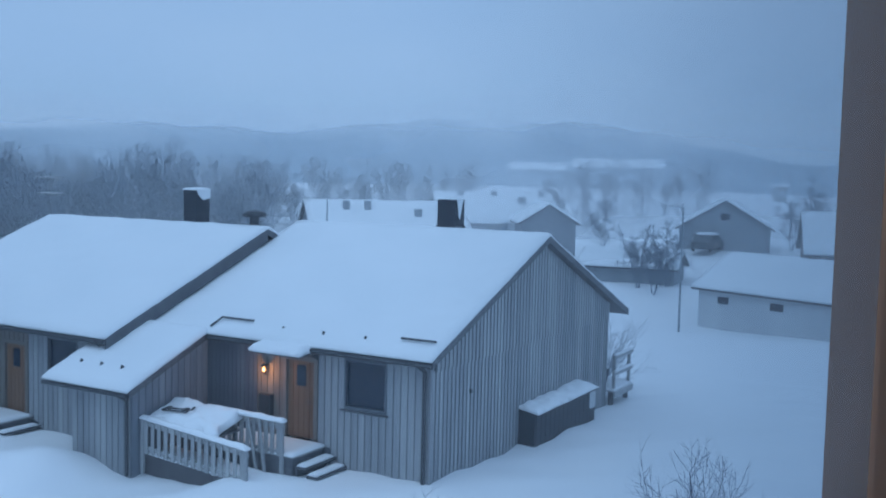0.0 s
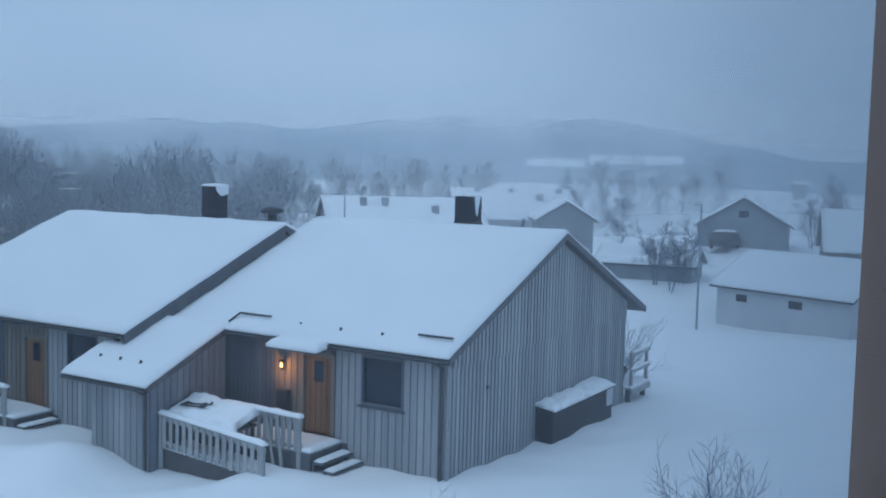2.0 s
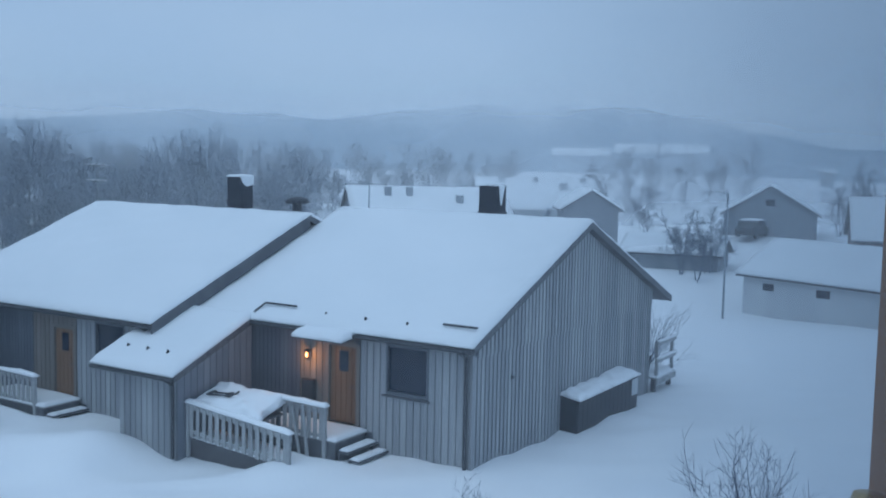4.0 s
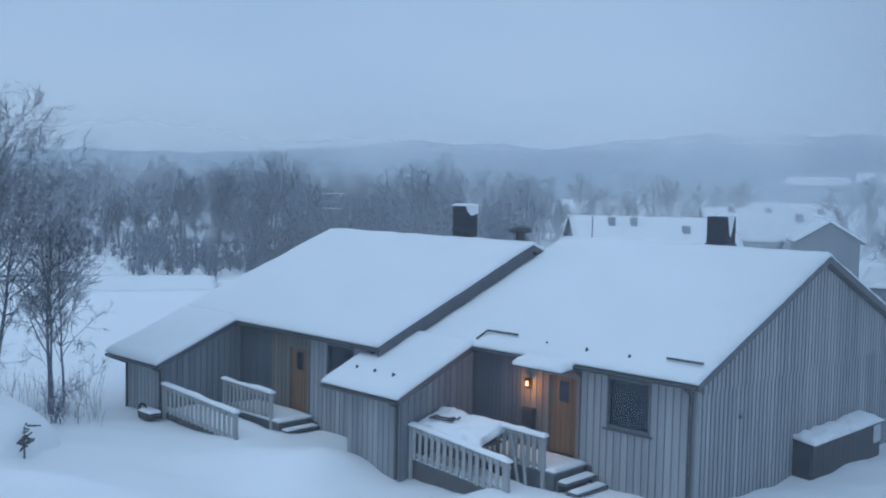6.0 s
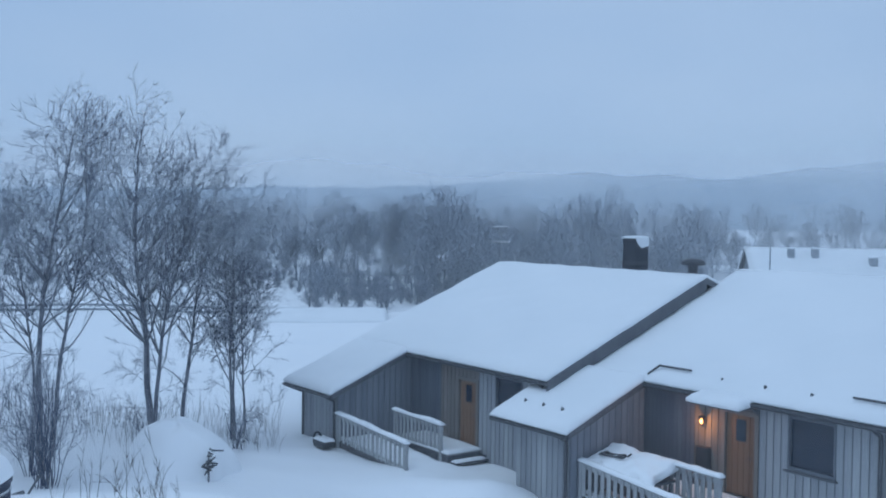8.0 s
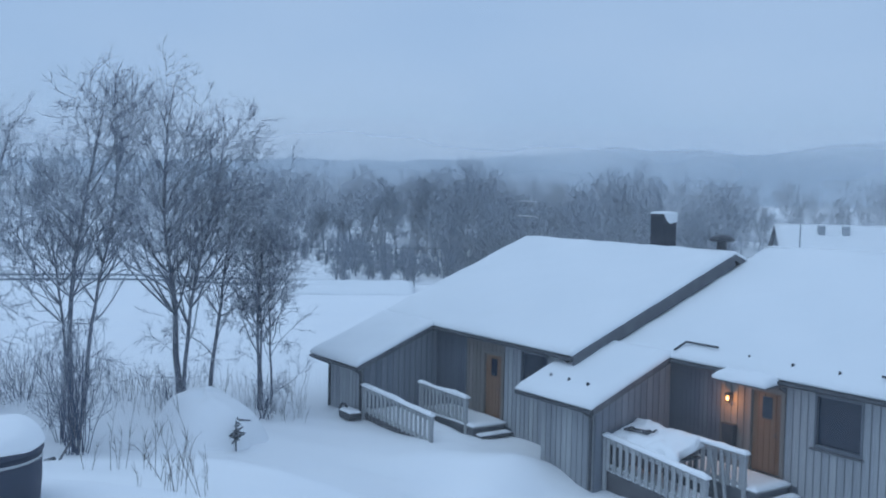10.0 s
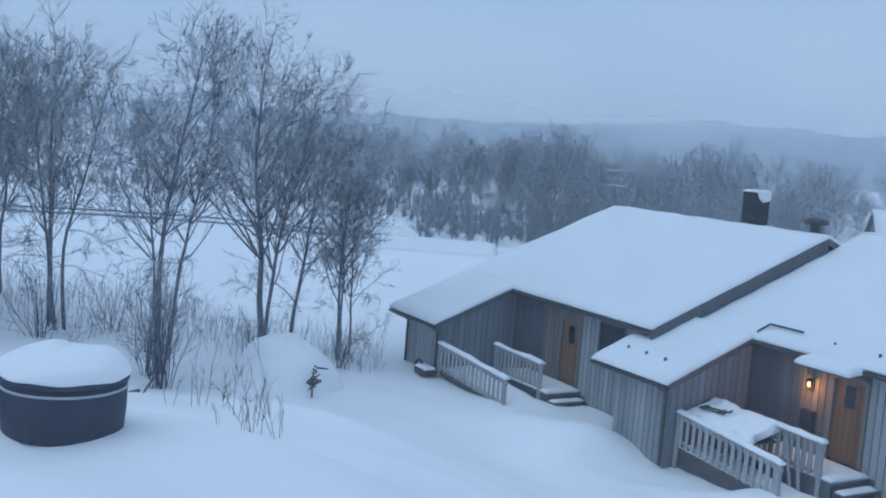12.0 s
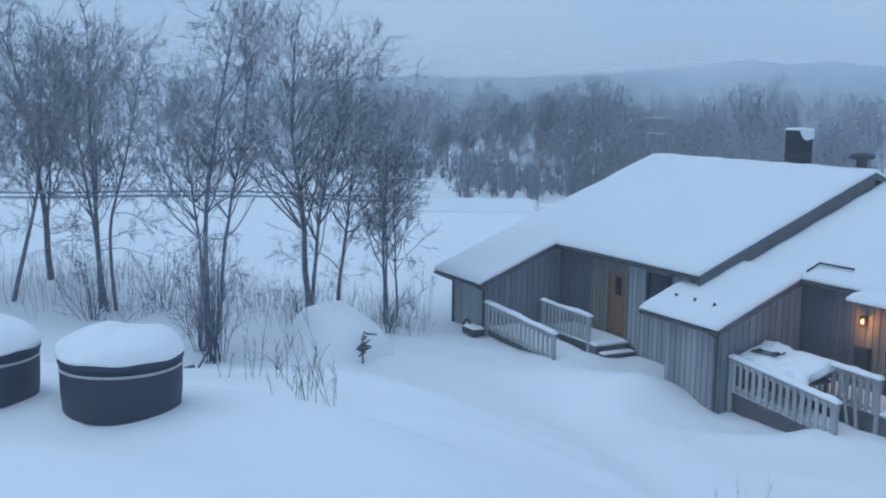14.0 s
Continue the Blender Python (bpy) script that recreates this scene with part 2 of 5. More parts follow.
def trod(x, y):
    """The snowed-over path that leads past the porches, a shallow trough."""
    way = (P_OUT - P_IN).normalized()
    v = Vector((x, y)) - P_IN
    side, along = v.cross(way) + 0.5 * math.sin(v.dot(way) * 0.4), v.dot(way)
    fade = min(1.0, max(0.0, (along + 2) / 4)) * min(1.0, max(0.0, (20 - along) / 6))
    return fade * (0.16 * math.exp(-(side / 0.75) ** 2) - 0.07 * math.exp(-((abs(side) - 1.5) / 0.5) ** 2))


def make_ground():
    verts, faces = [], []
    radii = [0.5 + 0.35 * i for i in range(120)]
    while radii[-1] < 2600:
        radii.append(radii[-1] * 1.06)
    sides = 300
    for r in radii:
        for k in range(sides):
            a = k * math.tau / sides
            x, y = EYE[0] + r * math.cos(a), EYE[1] + r * math.sin(a)
            small = noise.noise(((x + y) * 0.22, (x - y) * 0.75, 5.0)) * 0.12 + noise.noise((x * 0.8, y * 0.8, 9.0)) * 0.05 + noise.noise((x * 2.3, y * 2.3, 7.0)) * 0.018 if r < 60 else 0
            verts.append((x, y, height(x, y) + small - (trod(x, y) if r < 60 else 0)))
    for i in range(len(radii) - 1):
        for k in range(sides):
            j = (k + 1) % sides
            faces.append((i * sides + k, i * sides + j, (i + 1) * sides + j, (i + 1) * sides + k))
    faces.append(tuple(range(sides))[::-1])
    me = bpy.data.meshes.new("ground")
    me.from_pydata(verts, [], faces)
    me.polygons.foreach_set("use_smooth", [True] * len(me.polygons))
    me.materials.append(SNOW)
    tagged(new("ground", me), "deep fresh snow over sloping ground", "ground", kind="structure")


make_ground()

# ---- the semi-detached house ----
RISE = 0.407          # roof slope
EAVE, RIDGE_Y, BACK_Y = 3.075, 6.63, 13.67
RIDGE = EAVE + RIDGE_Y * RISE


def roof_z(y):
    return EAVE + y * RISE if y < RIDGE_Y else RIDGE - (y - RIDGE_Y) * RISE


def cladding(parent, along, fixed, out, a, b, low, high, step=0.21, proud=0.02, holes=(), tone=lambda c: CLAD, cover=0.86):
    """Upright boards in front of a wall, each a piece of its own. along: 0 boards stand side by side in x, 1 in y."""
    n = max(1, round((b - a) / step))
    for i in range(n):
        c = a + (b - a) * (i + 0.5) / n
        wdt = (b - a) / n * cover
        z0, z1 = low(c), high(c)
        spans = [(z0, z1)]
        for h0, h1, k0, k1 in holes:
            if h0 - 0.04 < c < h1 + 0.04:
                spans = [s for s0, s1 in spans for s in ((s0, min(s1, k0)), (max(s0, k1), s1)) if s[1] - s[0] > 0.05]
        for s0, s1 in spans:
            bm = bmesh.new()
            if along == 0:
                y0, y1 = sorted((fixed, fixed + out * proud))
                box(bm, c - wdt / 2, c + wdt / 2, y0, y1, s0, s1)
            else:
                x0, x1 = sorted((fixed, fixed + out * proud))
                box(bm, x0, x1, c - wdt / 2, c + wdt / 2, s0, s1)
            part("board", bm, tone(c), parent)


def house_unit(at, left, roof_left, door_z, hood, porch, wall_left, label):
    """One half of the house. left: where the porch roof ends; roof_left: where the main roof ends; porch: depth of its roof."""
    h = thing("house", at, label, "house", "semi-detached houses")
    gx, fy, by = -0.235, 0.384, BACK_Y - 1.3
    px0, px1, py = wall_left, -7.36, -porch + 0.4   # porch walls
    # walls
    door = (-4.64, -3.64, door_z, door_z + 2.1)
    win = (-2.73, -1.5, 1.57, 2.8)
    front = part("front_wall", prism([(px0, -0.6), (door[0], -0.6), (door[0], door[3]), (door[1], door[3]), (door[1], -0.6), (gx, -0.6), (gx, 2.98), (win[1], 2.98), (win[1], win[2]), (win[0], win[2]),
                                       (win[0], 2.98), (px0, 2.98)], 1, fy, fy + 0.2), CLAD_BACK, h)
    part("window_head", boxed(win[0], win[1], fy + 0.004, fy + 0.2, win[3], 2.98), CLAD_BACK, front)
    cladding(front, 0, fy, -1, px1 + 0.05, gx, lambda x: -0.4 if x > -3.2 else door_z - 0.1, lambda x: 2.97, holes=(door[:2] + (-1, door[3]), win), tone=lambda x: BROWN_BOARD if x < door[1] + 0.1 else CLAD)
    gable = part("gable_wall", prism([(fy, -0.8), (by, -0.8), (by, roof_z(by) - 0.2), (RIDGE_Y, RIDGE - 0.2), (fy, roof_z(fy) - 0.2)], 0, gx - 0.2, gx), CLAD_BACK, h)
    cladding(gable, 1, gx, 1, fy, by, lambda y: -0.6, lambda y: min(2.75, roof_z(y) - 0.2), step=0.2, cover=0.68)
    cladding(gable, 1, gx + 0.012, 1, fy + 0.2, by, lambda y: 2.72, lambda y: max(2.76, roof_z(y) - 0.2), step=0.2, proud=0.034, cover=0.68)
    part("back_wall", boxed(px0, gx - 0.2, by - 0.2, by, -0.8, 2.7), CLAD_BACK, h)
    far = part("end_wall", prism([(fy + 0.2, -0.8), (by - 0.2, -0.8), (by - 0.2, roof_z(by) - 0.2), (RIDGE_Y, RIDGE - 0.2), (fy + 0.2, roof_z(fy) - 0.2)], 0, roof_left + 0.5, roof_left + 0.7), CLAD_BACK, h)
    # porch walls
    pr = part("porch_side_wall", prism([(py, -0.7), (fy, -0.7), (fy, roof_z(fy) - 0.15), (py, roof_z(py) - 0.15)], 0, px1 - 0.12, px1), CLAD_BACK, h)
    # same cladding as the other walls, with the shade put into a darker colour
    cladding(pr, 1, px1, 1, py + 0.02, fy, lambda y: -0.5, lambda y: roof_z(y) - 0.17, step=0.22, tone=lambda y: SLATE_SHADE)
    pf = part("porch_front_wall", boxed(px0, px1 - 0.12, py, py + 0.12, -0.8, roof_z(py) - 0.15), CLAD_BACK, h)
    cladding(pf, 0, py, -1, px0, px1, lambda x: -0.6, lambda x: roof_z(py) - 0.17, step=0.22)
    pl = part("porch_side_wall", prism([(py + 0.12, -0.8), (fy, -0.8), (fy, roof_z(fy) - 0.15), (py + 0.12, roof_z(py) - 0.15)], 0, px0, px0 + 0.12), CLAD_BACK, h)
    cladding(pl, 1, px0, -1, py, fy, lambda y: -0.6, lambda y: roof_z(y) - 0.17, step=0.22)
    part("corner_board", boxed(gx - 0.02, gx + 0.05, fy - 0.05, fy + 0.06, -0.4, 2.95, bevel=0.006), CLAD, h)
    # roof: slab, verge boards, eaves
    t = 0.16
    slab = lambda y0, y1: [(y0, roof_z(y0) - t), (y0, roof_z(y0)), (y1, roof_z(y1)), (y1, roof_z(y1) - t)]
    roof = part("roof", prism(slab(0.0, RIDGE_Y), 0, roof_left, 0.0), DARK_WOOD, h)
    prism(slab(RIDGE_Y, BACK_Y), 0, roof_left, 0.0, b_ := bmesh.new())
    part("back_roof", b_, DARK_WOOD, h)
    part("porch_roof", prism(slab(-porch, 0.0), 0, left, -7.02), DARK_WOOD, h)
    drop = 0.18 if hood else 0.4
    for x0, x1 in ((-0.03, 0.012),):
        part("verge_board", prism([(0.0, roof_z(0) - drop), (0.0, roof_z(0) + 0.02), (RIDGE_Y, RIDGE + 0.02), (RIDGE_Y, RIDGE - drop)], 0, x0 + 0.004, x1 + 0.02), DARK_WOOD, roof)
        part("verge_board", prism([(BACK_Y, roof_z(BACK_Y) - 0.18), (BACK_Y, roof_z(BACK_Y) + 0.02), (RIDGE_Y, RIDGE + 0.02), (RIDGE_Y, RIDGE - 0.18)], 0, x0 + 0.004, x1 + 0.02), DARK_WOOD, roof)
    part("porch_verge_board", prism([(-porch, roof_z(-porch) - 0.15), (-porch, roof_z(-porch) + 0.02), (0.0, EAVE + 0.02), (0.0, EAVE - 0.15)], 0, -7.03, -6.99), DARK_WOOD, roof)
    # snow on the roof
    part("roof_snow", snow_sheet(roof_left + 0.02, 0.03, -0.05, RIDGE_Y, lambda x, y: roof_z(y) + 0.004, 0.17, 60, 40, 0.035, 0.16, at[0], 0.85 if hood else 0.0), SNOW_ROOF, h, "thick even snow lying on the roof")
    part("roof_snow", snow_sheet(roof_left + 0.02, 0.03, RIDGE_Y, BACK_Y + 0.05, lambda x, y: roof_z(y) + 0.004, 0.17, 60, 40, 0.03, 0.16, at[0] + 3), SNOW_ROOF, h)
    part("porch_snow", snow_sheet(left - 0.03, -7.0, -porch - 0.06, 0.1, lambda x, y: roof_z(y) + 0.006, 0.17, 28, 24, 0.035, 0.16, at[0] + 7), SNOW_ROOF, h)
    # gutters and downpipes
    g = part("gutter", tube(bmesh.new(), (-7.0, -0.05, EAVE - 0.1), (0.02, -0.05, EAVE - 0.1), 0.055), METAL, h)
    tube(b := bmesh.new(), (gx - 0.1, -0.05, EAVE - 0.12), (gx - 0.1, fy - 0.12, EAVE - 0.32), 0.05)
    tube(b, (gx - 0.1, fy - 0.12, EAVE - 0.3), (gx - 0.1, fy - 0.12, -0.05), 0.05)
    part("downpipe", b, METAL, h)
    part("porch_gutter", tube(bmesh.new(), (left, -porch - 0.05, roof_z(-porch) - 0.1), (-7.02, -porch - 0.05, roof_z(-porch) - 0.1), 0.05), METAL, h)
    tube(b := bmesh.new(), (-7.3, -porch - 0.05, roof_z(-porch) - 0.12), (px1 - 0.05, py - 0.09, roof_z(-porch) - 0.3), 0.045)
    tube(b, (px1 - 0.05, py - 0.09, roof_z(-porch) - 0.28), (px1 - 0.05, py - 0.09, -0.3), 0.045)
    part("downpipe", b, METAL, h)
    if roof_left < -10:
        tube(b := bmesh.new(), (left + 0.15, -porch - 0.05, roof_z(-porch) - 0.12), (px0 - 0.01, py - 0.05, roof_z(-porch) - 0.3), 0.045)
        tube(b, (px0 - 0.01, py - 0.05, roof_z(-porch) - 0.28), (px0 - 0.01, py - 0.05, -0.2), 0.045)
        part("downpipe", b, METAL, h)
    # door
    d = part("front_door", boxed(door[0] + 0.05, door[1] - 0.05, fy + 0.05, fy + 0.1, door_z, door[3] - 0.05, bevel=0.008), BROWN_DOOR, h, "brown stained plank door")
    for i in range(5):
        w = (door[1] - door[0] - 0.12) / 5
        x = door[0] + 0.06 + i * w
        if i == 2:
            part("plank", boxed(x + 0.006, x + w - 0.006, fy + 0.03, fy + 0.05, door_z + 0.03, door[3] - 0.75), BROWN_DOOR, d)
            part("door_pane", boxed(x - 0.06, x + w + 0.06, fy + 0.02, fy + 0.034, door[3] - 0.72, door[3] - 0.18), PANE, d)
        else:
            part("plank", boxed(x + 0.006, x + w - 0.006, fy + 0.03, fy + 0.05, door_z + 0.03, door[3] - 0.1), BROWN_DOOR, d)
    part("handle", tube(bmesh.new(), (door[1] - 0.14, fy - 0.02, door_z + 1.0), (door[1] - 0.28, fy - 0.02, door_z + 1.0), 0.012), METAL, d)
    for x0, x1, z0, z1 in ((door[0] - 0.06, door[0] + 0.05, door_z, door[3] + 0.06), (door[1] - 0.05, door[1] + 0.06, door_z, door[3] + 0.06), (door[0] + 0.05, door[1] - 0.05, door[3] - 0.05, door[3] + 0.06)):
        part("door_frame", boxed(x0, x1, fy - 0.045, fy + 0.1, z0, z1), BROWN_BOARD, d)
    # window
    w = part("window", boxed(win[0] + 0.02, win[1] - 0.02, fy + 0.06, fy + 0.075, win[2] + 0.02, win[3] - 0.02), PANE, h, "dark window with a grey frame")
    for x0, x1, z0, z1 in ((win[0] - 0.02, win[0] + 0.03, win[2] - 0.04, win[3] + 0.03), (win[1] - 0.03, win[1] + 0.03, win[2] - 0.04, win[3] + 0.04),
                           (win[0] + 0.03, win[1] - 0.03, win[2] - 0.04, win[2] + 0.04), (win[0] + 0.03, win[1] - 0.03, win[3] - 0.04, win[3] + 0.03)):
        part("window_frame", boxed(x0, x1, fy - 0.04, fy + 0.09, z0, z1, bevel=0.006), CLAD_BACK, w)
    part("window_sill", boxed(win[0] - 0.1, win[1] + 0.1, fy - 0.1, fy - 0.04, win[2] - 0.09, win[2] - 0.045, bevel=0.006), DARK_WOOD, w)
    # dark boards laid over the cladding in the sheltered corner beside the door
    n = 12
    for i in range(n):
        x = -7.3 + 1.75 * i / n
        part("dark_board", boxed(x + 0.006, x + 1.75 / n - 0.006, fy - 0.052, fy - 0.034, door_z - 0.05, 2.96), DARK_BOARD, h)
    # chimney
    cx, cy, cz = (-4.35 if hood else -4.6), 7.6, RIDGE + (0.93 if hood else 1.15)
    cw = 0.64
    c = part("chimney", boxed(cx, cx + cw, cy, cy + cw, RIDGE - 0.6, cz, bevel=0.012), BLACK, h, "dark sheet-clad chimney")
    part("flashing", boxed(cx - 0.03, cx + cw + 0.03, cy - 0.03, cy + cw + 0.03, cz - 0.9, cz - 0.82), METAL, c)
    if hood:
        part("chimney_snow", prism([(cy + 0.12, cz + 0.01), (cy + 0.5, cz + 0.01), (cy + 0.3, cz - 0.62), (cy + 0.24, cz - 0.55)], 0, cx + cw + 0.004, cx + cw + 0.03), SNOW_ROOF, c, "snow blown onto the chimney side")
        part("chimney_snow", snow_sheet(cx + 0.3, cx + cw, cy + 0.1, cy + cw, lambda x, y: cz + 0.004, 0.03, 6, 6, 0.01, 0.1, 2), SNOW_ROOF, c)
    else:
        part("chimney_snow", snow_sheet(cx - 0.02, cx + cw + 0.02, cy - 0.02, cy + cw + 0.02, lambda x, y: cz + 0.004, 0.09, 8, 8, 0.02, 0.12, 2), SNOW_ROOF, c, "cap of snow")
        part("chimney_snow", prism([(cy - 0.02, cz + 0.02), (cy + cw, cz + 0.02), (cy + cw, cz - 0.26), (cy + 0.3, cz - 0.34), (cy + 0.1, cz - 0.2)], 0, cx + cw + 0.004, cx + cw + 0.03), SNOW_ROOF, c)
    # snow guards on the roof
    for i in range(3 if hood else 0):
        x = -4.72 + i * 1.29
        part("snow_guard", prism([(0.3, roof_z(0.3) + 0.15), (0.4, roof_z(0.4) + 0.15), (0.33, roof_z(0.33) + 0.24)], 0, x, x + 0.05), METAL, h)
    if hood:
        for x0, x1 in ((-6.85, -5.75), (-1.1, -0.12)):
            part("guard_rail", tube(bmesh.new(), (x0, 0.4, roof_z(0.4) + 0.25), (x1, 0.4, roof_z(0.4) + 0.25), 0.03), METAL, h)
        tube(b := bmesh.new(), (-6.85, 0.4, roof_z(0.4) + 0.25), (-6.95, 0.05, roof_z(0.1) + 0.16), 0.03)
        part("guard_rail", b, METAL, h)
    for i in range(3 if hood else 0):
        x = left + 0.7 + i * 0.75
        part("snow_guard", prism([(-porch + 0.55, roof_z(-porch + 0.55) + 0.15), (-porch + 0.68, roof_z(-porch + 0.68) + 0.15), (-porch + 0.6, roof_z(-porch + 0.6) + 0.26)], 0, x, x + 0.05), METAL, h)
    return h


house_right = house_unit((0, 0, 0), -10.12, -9.3, 0.55, True, 2.78, -9.5, "grey board-clad house with deep roof snow and a lit porch")
house_left = house_unit((-9.206, -1.558, -0.17), -10.3, -10.42, 0.41, False, 2.9, -9.62, "grey board-clad half of a house under deep snow, unlit")


# ---- porches: rails, landings, steps ----
def railing(at, length, slope, high, label, group, pickets, foot):
    """A picket rail along x that sinks by slope; snow lies on its top rail."""
    r = thing("porch_railing", at, label, "railing", group)
    line = lambda x: -slope * x / length
    for k in range(2):
        x = 0.05 + k * (length - 0.1)
        part("post", boxed(x - 0.045, x + 0.045, -0.045, 0.045, -foot, high + line(x), bevel=0.006), FENCE, r)
    for z in (0.12, high - 0.12):
        part("rail", prism([(0, z + line(0) - 0.045), (length, z + line(length) - 0.045), (length, z + line(length) + 0.045), (0, z + line(0) + 0.045)], 1, 0.02, 0.06), FENCE, r)
    for i in range(pickets):
        x = 0.16 + (length - 0.32) * i / (pickets - 1)
        wide = 0.058 + 0.006 * math.sin(i * 5.1)
        part("picket", boxed(x - wide, x + wide, -0.008, 0.018, 0.02 + line(x) - 0.03 * random.random(), high - 0.03 + line(x)), FENCE, r)
    part("top_rail", prism([(0, high + line(0) - 0.02), (length, high + line(length) - 0.02), (length, high + line(length) + 0.02), (0, high + line(0) + 0.02)], 1, -0.06, 0.08), FENCE, r)
    part("rail_snow", snow_sheet(-0.03, length + 0.03, -0.09, 0.11, lambda x, y: high + line(x) + 0.022, 0.1, 40, 6, 0.05, 0.08, at[0]), SNOW, r, "rounded ridge of snow")
    return r


def landing(at, length, deep, group):
    """A boarded landing with two steps down at its end, all under snow."""
    d = thing("porch_landing", at, "low wooden landing with steps, covered in fresh snow", "landing", group)
    for y in (0.02, deep - 0.1):
        part("skirt_board", boxed(0, length, y, y + 0.05, -0.75, -0.06), DARK_WOOD, d)
    part("end_board", boxed(length - 0.05, length, 0.07, deep - 0.1, -0.7, -0.06), DARK_WOOD, d)
    n = 8
    for i in range(n):
        y = deep * i / n
        part("deck_board", boxed(0, length + 0.04, y + 0.006, y + deep / n - 0.006, -0.06, -0.02), FENCE, d)
    part("snow_cover", snow_sheet(0, length + 0.03, -0.02, deep, lambda x, y: -0.016, 0.1, 24, 10, 0.03, 0.1, at[0]), SNOW, d)
    for k in range(2):
        x0, z = length + 0.05 + 0.34 * k, -0.25 - 0.18 * k
        s = part("step", boxed(x0, x0 + 0.34, 0.05, deep, z - 0.05, z, bevel=0.006), DARK_WOOD, d)
        part("riser", boxed(x0, x0 + 0.05, 0.07, deep - 0.02, z - 0.3, z - 0.05), DARK_WOOD, s)
        part("step_snow", snow_sheet(x0 + 0.02, x0 + 0.3, 0.08, deep - 0.02, lambda x, y: z + 0.004, 0.07, 6, 12, 0.02, 0.08, at[0] + k), SNOW, s)
    return d


RAILS, DECKS = "porch railings", "porch landings"
railing((-7.32, -2.06, 0.25), 3.5, 0.3, 0.86, "pale grey picket railing, snow along its top rail", RAILS, 15, 0.55)
railing((-6.1, -0.98, 0.48), 2.5, 0.04, 0.86, "pale grey picket railing, snow along its top rail", RAILS, 12, 0.7)
railing((-16.45, -4.12, 0.18), 4.1, 0.22, 0.86, "pale grey picket railing, snow along its top rail", RAILS, 16, 0.5)
railing((-15.55, -2.5, 0.28), 2.65, 0.05, 0.86, "pale grey picket railing, snow along its top rail", RAILS, 12, 0.6)
landing((-6.3, -0.95, 0.5), 2.95, 1.3, DECKS)
landing((-15.5, -2.5, 0.3), 2.9, 1.28, DECKS)


def ramp(at, length, deep, group):
    r = thing("porch_ramp", at, "wooden ramp with dark side boards under snow", "ramp", group)
    part("side_board", prism([(0, -0.55), (length, -0.5), (length, -0.22), (0, 0.0)], 1, 0, 0.06), STONE, r)
    part("side_board", prism([(0, -0.55), (length, -0.5), (length, -0.22), (0, 0.0)], 1, deep - 0.06, deep), DARK_WOOD, r)
    part("ramp_snow", snow_sheet(0, length, 0.0, deep, lambda x, y: 0.004 - 0.22 * x / length, 0.1, 24, 8, 0.03, 0.1, at[0]), SNOW, r)
    part("ramp_deck", prism([(0, -0.08), (length, -0.3), (length, -0.22), (0, 0.0)], 1, 0.06, deep - 0.06), FENCE, r)


ramp((-7.28, -1.98, 0.18), 3.4, 0.9, "porch ramps")
ramp((-16.4, -4.04, 0.2), 4.0, 1.4, "porch ramps")


def garden_table():
    t = thing("garden_table", (-6.0, -1.32, 0.3), "wooden garden table heaped with thick snow", "table")
    part("tabletop", boxed(-1.15, 1.0, -0.5, 0.4, 0.6, 0.65, bevel=0.008), DARK_WOOD, t)
    for x in (-1.0, 0.85):
        for y in (-0.42, 0.32):
            part("leg", boxed(x - 0.04, x + 0.04, y - 0.04, y + 0.04, -0.3, 0.6), DARK_WOOD, t)
    part("table_snow", snow_sheet(-1.3, 1.1, -0.71, 0.42, lambda x, y: 0.655 + 0.3 * (y + 0.7) / 1.1, 0.27, 34, 18, 0.15, 0.3, 3, jag=0.3), SNOW, t, "thick slab of snow")
    s = thing("sledge", (-6.5, -1.66, 1.33), "small dark sledge lying on the snowy table", "sledge", turn=0.25)
    for y in (-0.12, 0.12):
        b = tube(bmesh.new(), (-0.35, y, 0.04), (0.35, y, 0.04), 0.025)
        tube(b, (0.35, y, 0.04), (0.45, y, 0.12), 0.025)
        part("runner", b, METAL, s)
    for x in (-0.25, 0.25):
        part("cross_bar", boxed(x - 0.05, x + 0.05, -0.14, 0.14, 0.06, 0.09), METAL, s)


garden_table()
b = tube(bmesh.new(), (0, 0, 0), (-0.28, 0.12, 1.35), 0.045, sides=6)
solo("leaning_board", b, FENCE, "snow-dusted board leaning against the railing", "board", at=(-4.0, -1.2, -0.05))
b = tube(bmesh.new(), (0, 0, 0), (-0.4, 0.15, 1.2), 0.04, sides=6)
solo("leaning_board", b, FENCE, "snow-dusted board leaning against the railing", "board", at=(-4.25, -1.2, 0.0))


def door_hood():
    h = thing("door_hood", (-4.28, 0.384, 2.86), "small door canopy carrying a slab of snow", "canopy")
    f = lambda x, y: 0.02 + 0.1 * (y + 0.9) / 0.9
    part("canopy_board", prism([(-0.9, -0.03), (-0.9, 0.02), (-0.034, 0.12), (-0.034, 0.05)], 0, -0.78, 0.75), DARK_WOOD, h)
    part("canopy_snow", snow_sheet(-0.82, 0.79, -0.94, -0.03, lambda x, y: f(x, y) + 0.004, 0.2, 20, 10, 0.06, 0.16, 11, jag=0.12), SNOW_ROOF, h)
    for x in (-0.74, 0.68):
        part("bracket", prism([(-0.05, -0.2), (-0.034, -0.02), (-0.3, -0.02)], 0, x, x + 0.04), DARK_WOOD, h)


